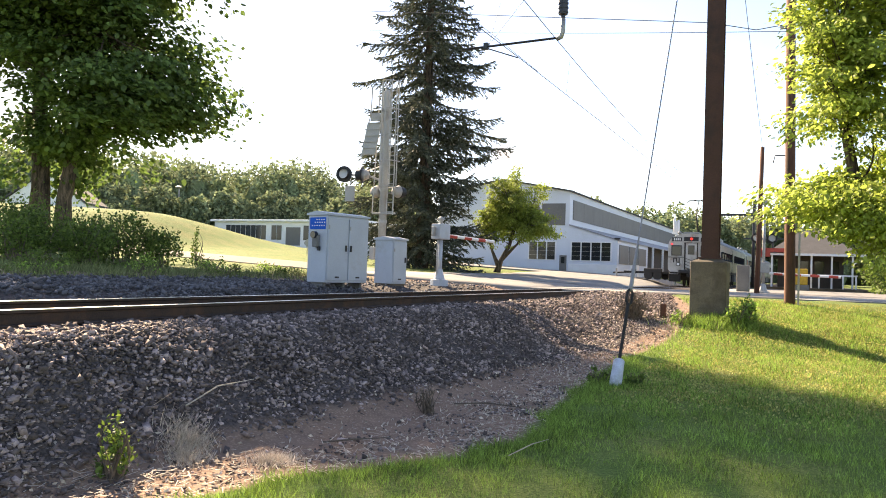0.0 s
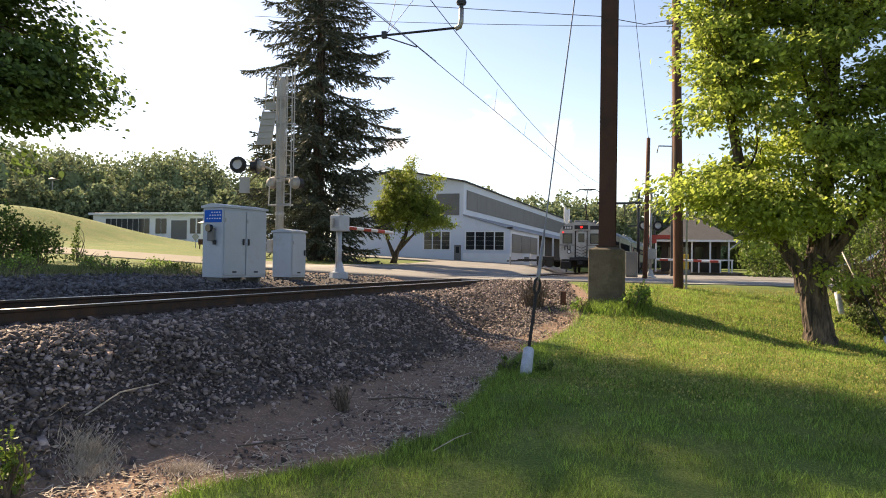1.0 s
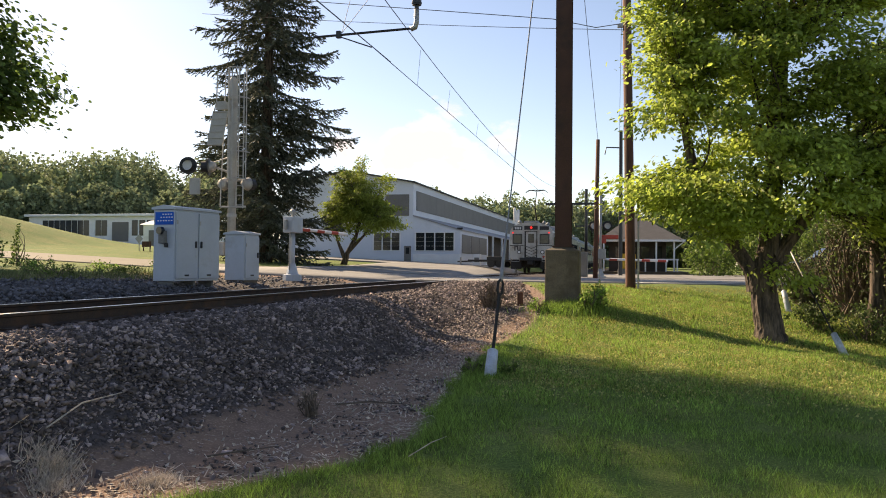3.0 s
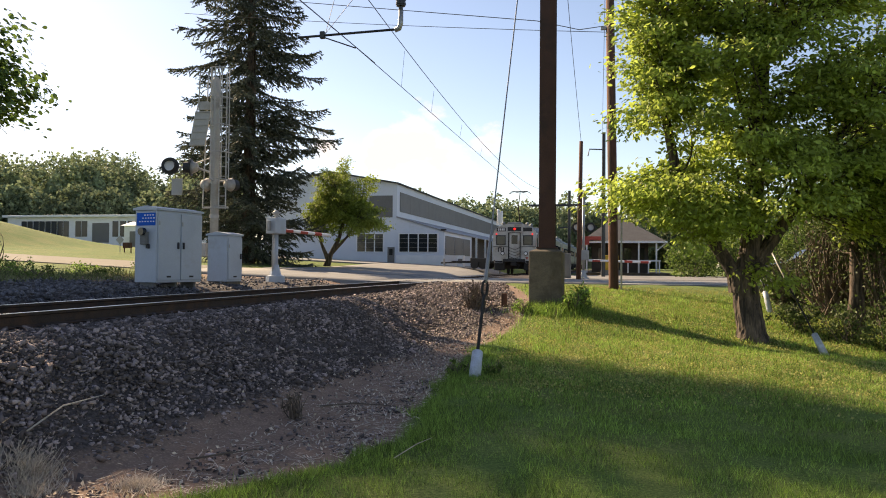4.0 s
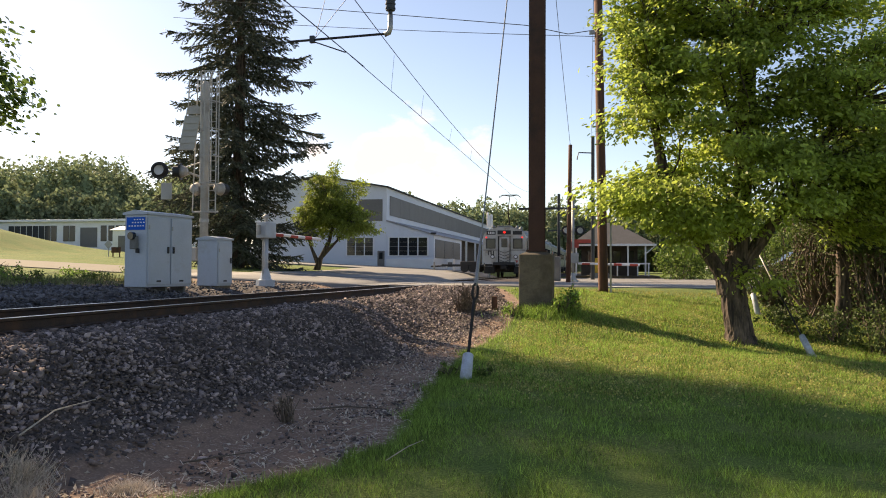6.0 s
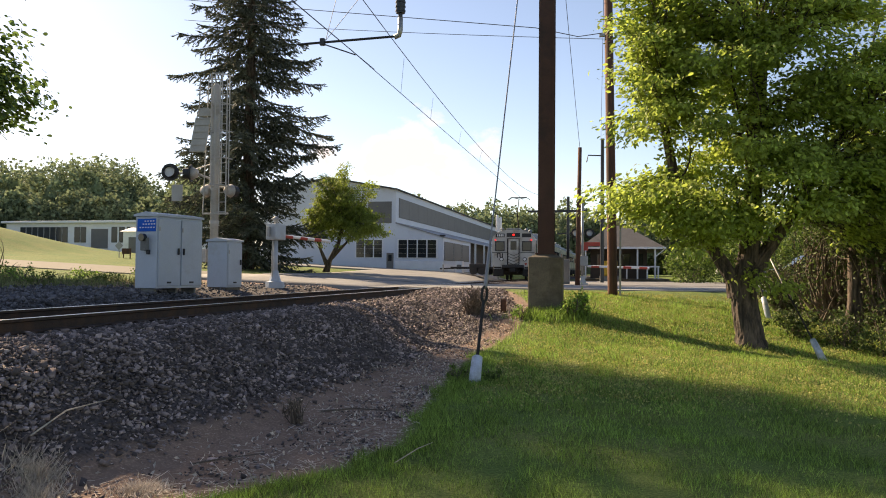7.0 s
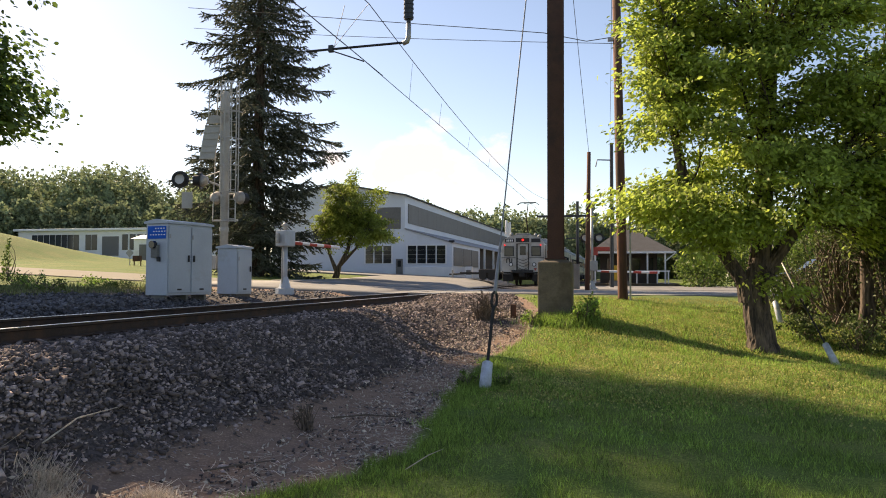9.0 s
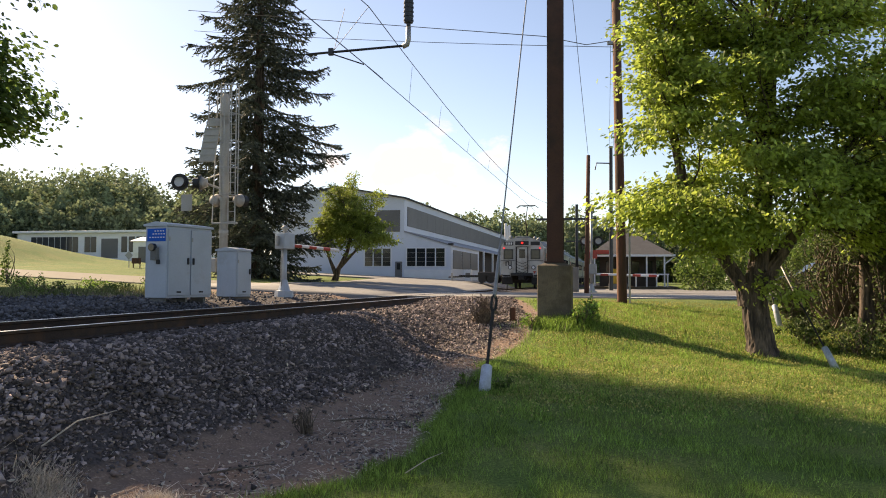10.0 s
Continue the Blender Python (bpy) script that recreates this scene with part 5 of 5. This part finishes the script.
build_tree("young_tree", "slender reddish-trunked tree by the road", (8.7, 27.5, 1.0),
           [([(0, 0, 0), (0, 0, 1.2), (0.1, 0, 2.6), (0.1, 0, 4.5)], 0.16)], [((0, 0, 4.6), (2.2, 2.2, 2.2), 1.0)], 22, 0.26, 0.15, M_LEAF, 43)

for k, (x, y) in enumerate(((5.15, 19.6), (6.5, 21.3))):
    build_tree("cedar_tree", "scrubby dark-trunked tree in the thicket", (x, y, gz(x, y)),
               [([(0, 0, -0.1), (0.03, 0, 0.8), (0.0, 0, 1.8), (0.12, 0.1, 3.6)], 0.2)],
               [((0, 0, 3.0), (1.3, 1.2, 1.3), 0.7), ((0.3, -0.3, 4.4), (1.0, 1.0, 0.9), 0.3)], 26, 0.2, 0.11, M_THICKET_SHADE, 45 + k)


def build_spruce(at, height, radius, seed):
    """A spruce: uneven whorls of boughs that sag and turn up at the tip, hung with twigs of short needles."""
    r = np.random.default_rng(seed)
    tree = thing("spruce_tree", "tall dark spruce with drooping branches", "tree", at)
    part("trunk", tube([(0, 0, -0.2), (0.05, 0, height * 0.5), (0, 0, height)], [0.5, 0.32, 0.03], 10), M_BARK, tree)
    bm = bmesh.new()
    places, ways = [], []
    z = 0.6
    while z < height - 0.3:
        s = 1 - z / height
        reach = radius * min(1.0, 1.42 * s ** 0.72)
        turn = r.uniform(0, 2 * np.pi)
        n = int(r.integers(5, 8))
        for i in range(n):
            a = turn + 2 * np.pi * i / n + r.normal(0, 0.25)
            L = reach * float(np.clip(r.normal(0.92, 0.24), 0.35, 1.3))
            if r.random() < 0.06:
                L *= 0.4
            out = np.array([math.cos(a), math.sin(a), 0])
            side = np.array([-out[1], out[0], 0])
            rise, dip = r.uniform(-0.1, 0.16), r.uniform(0.22, 0.48)
            zb = z + r.normal(0, 0.12)
            bend = r.normal(0, 0.08)
            arc = lambda t: L * (rise * t - dip * t**2 + (dip * 0.75) * t**3.5)
            spot = lambda t: np.array([0, 0, zb]) + out * L * t + side * (L * bend * t * t) + np.array([0, 0, arc(t)])
            tube([spot(t) for t in np.linspace(0, 1, 7)], list(np.linspace(0.035, 0.008, 7)), 4, bm)
            t = 0.14
            while t < 1.0:
                for sg in (-1, 1):
                    if r.random() < 0.12:
                        continue
                    ln = (0.25 + 1.0 * L / 5 * math.sin(math.pi * min(1, 0.18 + 0.8 * t)) ** 0.8) * r.uniform(0.6, 1.25)
                    way = out * r.uniform(0.5, 0.9) + side * sg * r.uniform(0.5, 1.0) + np.array([0, 0, -r.uniform(0.25, 1.15) * (1.15 - 0.75 * t)])
                    way /= np.linalg.norm(way)
                    m = max(4, int(ln / 0.1))
                    q = np.linspace(0, 1, m)[:, None]
                    pos = spot(t) + way * ln * q
                    pos[:, 2] -= 0.14 * ln * (q[:, 0] ** 2)
                    places.append(pos + r.normal(0, 0.012, pos.shape))
                    ways.append(np.repeat(way[None], m, 0))
                t += r.uniform(0.025, 0.05) * 5 / max(L, 2.0)
            m = int(5 + 8 * L)
            tip = np.array([spot(t) for t in np.linspace(0.3, 1.04, m)])
            places.append(tip)
            ways.append(np.repeat((out * 0.9 + [0, 0, 0.1])[None], m, 0))
        z += r.uniform(0.4, 0.66)
    tagged(part("branch", bm, M_BARK, tree), kind="stuff")
    pos, way = np.concatenate(places), np.concatenate(ways)
    n = len(pos)
    along = way + r.normal(0, 0.42, (n, 3))
    along /= np.linalg.norm(along, axis=1, keepdims=True)
    across = np.cross(along, unit(n, r))
    across /= np.linalg.norm(across, axis=1, keepdims=True)
    ln, wd = r.uniform(0.22, 0.42, n)[:, None], r.uniform(0.034, 0.07, n)[:, None]
    v = np.stack([pos - along * ln * 0.5, pos + across * wd, pos + along * ln * 0.6, pos - across * wd], 1).reshape(-1, 3)
    k = np.arange(n)[:, None] * 4
    raw("needles", v, np.concatenate([k + [0, 1, 2], k + [0, 2, 3]], 1).reshape(-1, 3), M_NEEDLE, tree)


build_spruce((-24.9, 48.5, gz(-24.9, 48.5)), 28.3, 4.75, 51)


def bush(name, label, at, size, n, leaf, mat, seed, twigs=14, kind_="bush"):
    r = np.random.default_rng(seed)
    b = thing(name, label, kind_, at)
    sx, sy, sz = size
    bm = bmesh.new()
    for _ in range(twigs):
        tip = np.array([r.normal(0, sx * 0.4), r.normal(0, sy * 0.4), sz * r.uniform(0.5, 1.05)])
        limb(bm, (r.normal(0, sx * 0.15), r.normal(0, sy * 0.15), -0.05), tip, 0.018 * sz ** 0.5, 0.004, r, 0.1, 5, 4)
    tagged(part("stem", bm, M_BRUSH, b), kind="stuff")
    k = max(5, n // 22)
    c = unit(k, r) * (r.random((k, 1)) ** 0.45) * np.array([sx * 0.9, sy * 0.9, sz * 0.5]) + np.array([0, 0, sz * 0.5])
    pos = np.repeat(c, 22, 0) + r.normal(0, 1, (k * 22, 3)) * np.array([sx, sy, sz]) * 0.11
    pos[:, 2] = np.abs(pos[:, 2])
    v, f = leaves(pos, leaf, r, 0.1)
    raw("foliage", v, f, mat, b)
    return b


stb = thing("stub_post", "short weathered timber stub beside the verge", "post", (-3.17, 19.4, gz(-3.17, 19.4)))
part("post", bx(-0.07, 0.07, -0.06, 0.06, -0.1, 0.34, 0.02), M_WOODPOLE, stb)
for k, (x, y, sx, sz) in enumerate(((-20.5, 14.4, 1.1, 1.5), (-19.2, 15.6, 1.0, 1.2), (-21.8, 15.6, 1.4, 1.9), (-23.5, 14.2, 1.5, 2.0), (-22.0, 18.3, 1.2, 1.4), (-20.2, 16.5, 1.2, 1.5), (-19.4, 17.2, 1.1, 1.6), (-19.0, 18.2, 0.9, 1.2), (-22.3, 15.5, 1.3, 1.6))):
    bush("shrub", "dark green shrub on the grassy bank", (x, y, gz(x, y)), (sx, sx, sz), 2200, 0.1, M_SHRUB, 50 + k)
for k, (x, y, sx, sz) in enumerate(((5.2, 21.5, 1.6, 3.2), (6.2, 19.8, 1.4, 3.0), (7.6, 20.8, 1.8, 4.4), (4.4, 23.4, 1.0, 1.4), (6.6, 23.5, 1.7, 4.2))):
    bush("thicket_bush", "tangled half-bare bush behind the maple", (x, y, gz(x, y)), (sx, sx, sz), 2600, 0.09, M_THICKET_SHADE, 80 + k, 150)
for k, (x, y, sx, sz) in enumerate(((3.7, 18.9, 0.7, 0.6), (4.6, 18.2, 0.8, 0.75), (5.4, 17.5, 0.8, 0.7), (5.9, 18.6, 1.0, 1.1), (6.6, 17.2, 0.9, 0.8))):
    bush("undergrowth", "low green undergrowth at the thicket's foot, coloured as in shade", (x, y, gz(x, y)), (sx, sx * 0.8, sz), 900, 0.08, M_THICKET_SHADE, 170 + k, 20)
for k, (x, y, sx, sz) in enumerate(((4.5, 55, 2.0, 2.6), (7.0, 54, 2.4, 3.2), (9.8, 53, 2.4, 3.5), (12.5, 52, 2.4, 4.0), (5.6, 60, 2.5, 5.0), (9.0, 62, 3.5, 7.0), (14, 58, 4, 8.0), (18, 52, 4, 7.0))):
    bush("roadside_bush", "dense green bush beyond the road", (x, y, 1.15), (sx, sx, sz), 1800, 0.2, M_SHRUB, 90 + k, 10)
for k, (x, y, sx, sz, n, l) in enumerate(((-1.45, 18.7, 0.35, 0.55, 500, 0.07), (-1.2, 19.4, 0.4, 0.6, 500, 0.08), (-2.6, 18.6, 0.3, 0.35, 300, 0.06), (-1.9, 18.5, 0.35, 0.3, 300, 0.06))):
    bush("weed_clump", "bright green weeds round the concrete footing", (x, y, gz(x, y)), (sx, sx, sz), n, l, M_BLADE, 110 + k)
for k, (x, y) in enumerate(((-2.8, 11.6), (-2.25, 11.65))):
    bush("weed_clump", "dark green weeds round the guy anchor", (x, y, gz(x, y)), (0.24, 0.22, 0.22), 150, 0.06, M_SHRUB, 160 + k)
bush("dry_bush", "brown dried bush on the ballast edge", (-3.84, 19.0, gz(-3.84, 19.0)), (0.6, 0.5, 0.7), 500, 0.06, M_BRUSH, 120, 110)
bush("dry_bush", "small dried weed in the gravel", (-3.95, 7.9, gz(-3.95, 7.9)), (0.18, 0.16, 0.3), 60, 0.04, M_BRUSH, 121, 30)
bush("weed_clump", "tall single weed beyond the gravel", (-20.9, 22.0, gz(-20.9, 22.0)), (0.28, 0.28, 1.3), 260, 0.09, M_SHRUB, 123, 5)
bush("weed_clump", "leafy green weed at the lawn's edge", (-4.8, 3.95, gz(-4.8, 3.95)), (0.2, 0.2, 0.5), 320, 0.05, M_SHRUB, 122)
for k in range(12):
    x, y = -15.0 - 0.8 * ((k * 7) % 5), 11.0 + 1.2 * k
    bush("weed_clump", "rough green weeds behind the cabinets", (x, y, gz(x, y)), (0.8, 0.75, 0.3 + 0.06 * (k % 4)), 320, 0.07, M_SHRUB if k % 3 else M_BLADE, 130 + k)


def blades(x, y, h, w, r, lean=0.35):
    n = len(x)
    a = r.uniform(0, 2 * np.pi, n)
    z = land(x, y) - 0.01
    side = np.stack([np.cos(a), np.sin(a), 0 * a], 1) * (w / 2)[:, None]
    base = np.stack([x, y, z], 1)
    tip = base + np.stack([r.normal(0, lean, n) * h, r.normal(0, lean, n) * h, h], 1)
    v = np.stack([base - side, base + side, tip], 1).reshape(-1, 3)
    return v, np.arange(3 * n).reshape(-1, 3)


def scatter_blades():
    r = np.random.default_rng(3)
    n = 320000
    y = 3.2 + 22 * r.random(n) ** 2.0
    x = -5.0 + 13.5 * r.random(n)
    keep = (x > edge_x(y) + 0.1 + 0.15 * np.sin(5 * y) * np.sin(1.7 * y) + r.normal(0.05, 0.15, n))
    x, y = x[keep], y[keep]
    far = np.clip(y / 6, 1, 3)
    patch = 0.75 + 0.3 * np.sin(3.1 * x + 2.0 * y) * np.sin(2.3 * y - 1.9 * x) + 0.35 * np.sin(7.7 * x - 3 * y) * np.sin(6.1 * y + 2 * x)
    v, f = blades(x, y, r.uniform(0.035, 0.11, len(x)) * patch * far ** 0.35, 0.006 * far, r, 0.42)
    tagged(raw("lawn_grass", v, f, M_BLADE), "fine green mown lawn grass", "grass", kind="stuff")
    n = 9000
    y = 3.0 + 11.5 * r.random(n)
    x = edge_x(y) + np.abs(r.normal(0, 0.2, n)) + 0.08 + 0.15 * np.sin(5 * y) * np.sin(1.7 * y)
    v, f = blades(x, y, r.uniform(0.04, 0.15, n), np.full(n, 0.008), r, 0.45)
    n2 = 2600
    a, q = r.uniform(0, 6.28, n2), np.abs(r.normal(0, 0.26, n2))
    x2, y2 = -2.45 + q * np.cos(a), 11.3 + q * np.sin(a)
    v2, f2 = blades(x2, y2, r.uniform(0.03, 0.11, n2), np.full(n2, 0.01), r, 0.4)
    n3 = 2600
    x3, y3 = r.normal(-1.75, 0.42, n3), r.normal(18.75, 0.3, n3)
    v3, f3 = blades(x3, y3, r.uniform(0.08, 0.34, n3), np.full(n3, 0.016), r, 0.35)
    n4 = 7000
    x4, y4 = -13.6 - 3.4 * r.random(n4) ** 0.8, 9.5 + 14 * r.random(n4)
    tuft = np.clip(0.55 + 0.5 * np.sin(2.1 * x4 + 1.3 * y4) * np.sin(1.7 * y4 - x4), 0.1, 1)
    v4, f4 = blades(x4, y4, r.uniform(0.1, 0.42, n4) * tuft, np.full(n4, 0.018), r, 0.45)
    tagged(raw("rough_grass", v4, f4, M_ROUGH), "rough olive grass tufts beyond the track", "grass", kind="stuff")
    sets = [(v, f), (v2, f2), (v3, f3)]
    base = np.cumsum([0] + [len(a_) for a_, _ in sets])
    tagged(raw("tall_grass", np.concatenate([a_ for a_, _ in sets]), np.concatenate([b_ + k for (_, b_), k in zip(sets, base)]), M_BLADE), "longer tufted grass along the lawn's edge", "grass", kind="stuff")
    n = 2600
    c = r.integers(0, 3, n)
    cx, cy = np.array([-4.98, -4.8, -4.1])[c], np.array([4.95, 4.75, 5.1])[c]
    q, a = np.abs(r.normal(0, 0.13, n)), r.uniform(0, 6.28, n)
    v, f = blades(cx + q * np.cos(a), cy + q * np.sin(a), r.uniform(0.06, 0.19, n) * np.where(c == 0, 1, 0.6), np.full(n, 0.009), r, 0.6)
    tagged(raw("dry_grass", v, f, M_STRAW), "bleached dry grass tufts in the gravel", "grass", kind="stuff")
    # dry blades only where sun falls, so their yellow also brightens the lit lawn
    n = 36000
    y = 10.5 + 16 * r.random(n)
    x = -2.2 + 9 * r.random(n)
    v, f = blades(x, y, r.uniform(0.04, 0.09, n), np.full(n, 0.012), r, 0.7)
    tagged(raw("lawn_straw", v, f, M_DRYBLADE), "dry yellowed blades that also lighten the sunlit lawn", "grass", kind="stuff")
    n = 3500
    y = 2.5 + 18.5 * r.random(n)
    x = edge_x(y) - np.abs(r.normal(0, 0.8, n)) + 0.1
    z = land(x, y)
    a, L = r.uniform(0, 6.28, n), r.uniform(0.03, 0.16, n)
    d = np.stack([np.cos(a), np.sin(a), r.normal(0, 0.12, n)], 1) * L[:, None]
    s = np.stack([-np.sin(a), np.cos(a), 0 * a], 1) * 0.004
    b = np.stack([x, y, z + 0.025 + 0.02 * r.random(n)], 1)
    v = np.stack([b - d / 2 - s, b - d / 2 + s, b + d / 2 + s, b + d / 2 - s], 1).reshape(-1, 3)
    tagged(raw("dead_stalks", v, np.arange(4 * n).reshape(-1, 4), M_STRAW), "scattered dead stalks and straw on bare soil", "litter", kind="stuff")


scatter_blades()


def build_woods():
    """The far woods: crowns of many small clumps over dark cores, in rows on the rise."""
    r = np.random.default_rng(5)
    vs, fs, cv, cf, nv, nc = [], [], [], [], 0, 0
    t = np.linspace(0, 1, 7)
    spots = []
    for _ in range(150):
        a = r.uniform(28, 66)
        d = r.uniform(165, 215)
        spots.append((-d * math.sin(radians(a)), d * math.cos(radians(a)), r.uniform(17, 23)))
    for _ in range(130):
        a = r.uniform(-20, 15)
        d = r.uniform(165, 205)
        spots.append((-d * math.sin(radians(a)), d * math.cos(radians(a)), r.uniform(12.5, 16.5)))
    for _ in range(110):
        a, d = r.uniform(28, 66), r.uniform(148, 162)
        spots.append((-d * math.sin(radians(a)), d * math.cos(radians(a)), r.uniform(7, 12)))
    for x, y, h in spots:
        z0 = float(land(x, y))
        w = h * r.uniform(0.28, 0.4)
        ring, rows = 9, 7
        core = []
        for i in range(rows):
            s = i / (rows - 1)
            rad = w * 0.42 * math.sin(math.pi * (0.12 + 0.86 * s)) ** 0.7
            for k in range(ring):
                q = 2 * math.pi * k / ring
                j = r.uniform(0.8, 1.15)
                core.append((x + rad * j * math.cos(q), y + rad * j * math.sin(q), z0 + h * (0.02 + 0.72 * s)))
        for i in range(rows - 1):
            for k in range(ring):
                cf.append((nc + i * ring + k, nc + i * ring + (k + 1) % ring, nc + (i + 1) * ring + (k + 1) % ring, nc + (i + 1) * ring + k))
        cv += core
        nc += len(core)
        n = 1050
        dirs = unit(n, r)
        lump = 0.82 + 0.22 * np.sin(dirs[:, 0] * 5 + x) * np.sin(dirs[:, 2] * 6 + y)
        pos = np.array([x, y, z0 + h * 0.52]) + dirs * np.array([w, w, h * 0.48]) * (lump * r.uniform(0.35, 1.0, n) ** 0.4 + r.normal(0, 0.03, n))[:, None]
        v, f = leaves(pos, 0.74, r, 0.0, 0.8)
        vs.append(v)
        fs.append(f + nv)
        nv += len(v)
    quads = np.array(cf) + nv
    fs += [quads[:, [0, 1, 2]], quads[:, [0, 2, 3]]]
    tagged(raw("woods", np.concatenate(vs + [np.array(cv)]), np.concatenate(fs), M_WOODS), "distant green deciduous woods on the rise", "woods", kind="stuff")


build_woods()
build_guy((3.72, 16.6, 0.15), (-0.55, 1.2, 1.6), "second guy wire with a leaning pale guard under the maple", 0.4, 5.5, 0.75)
build_guy((3.6, 21.4, 0.55), (-0.35, 1.0, 2.2), "guy wire with a pale guard behind the maple trunk", 0.7, 6.0, 0.8)


def stick(label, points, r, mat):
    pts = [(x, y, gz(x, y) + 0.03 + dz) for x, y, dz in points]
    tagged(part("stick", tube(pts, [r] * (len(pts) - 1) + [r * 0.4], 6), mat), label, "stick")


stick("long pale dry stalk lying on the ballast", [(-5.2, 5.15, 0.06), (-5.2, 5.6, 0.12), (-5.15, 6.1, 0.1)], 0.008, M_STRAW)
stick("thin dark twig lying on bare soil", [(-3.9, 8.55, 0.0), (-3.5, 8.7, 0.03), (-3.0, 8.75, 0.01)], 0.012, M_BRUSH)
stick("short dark twig lying on bare soil", [(-4.1, 5.9, 0.0), (-3.85, 6.05, 0.03), (-3.6, 6.35, 0.02)], 0.009, M_BRUSH)
stick("pale dry stalk in the lawn's edge", [(-2.3, 6.3, 0.02), (-2.15, 6.55, 0.1), (-2.05, 6.75, 0.12)], 0.005, M_STRAW)

# pale dead leaves and bleached stones give the verge its flecks
def scatter_flecks():
    r = np.random.default_rng(9)
    n = 1500
    y = 2.5 + 19 * r.random(n)
    x = edge_x(y) - np.abs(r.normal(0, 1.0, n))
    pos = np.stack([x, y, land(x, y) + 0.03], 1)
    v, f = leaves(pos, 0.05, r, 0.0, 0.5)
    tagged(raw("leaf_litter", v, f, M_STRAW), "dead brown leaves scattered over the verge", "litter", kind="stuff")
    # clover kept to the lit lawn, its pale colour adding to the sunlight there
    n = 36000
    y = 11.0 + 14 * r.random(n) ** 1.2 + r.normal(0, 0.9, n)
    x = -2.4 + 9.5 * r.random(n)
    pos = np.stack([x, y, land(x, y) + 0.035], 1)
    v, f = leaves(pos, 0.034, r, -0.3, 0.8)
    tagged(raw("clover", v, f, M_CLOVER), "clover and broad weeds that also lighten the sunlit lawn", "weeds", kind="stuff")


scatter_flecks()
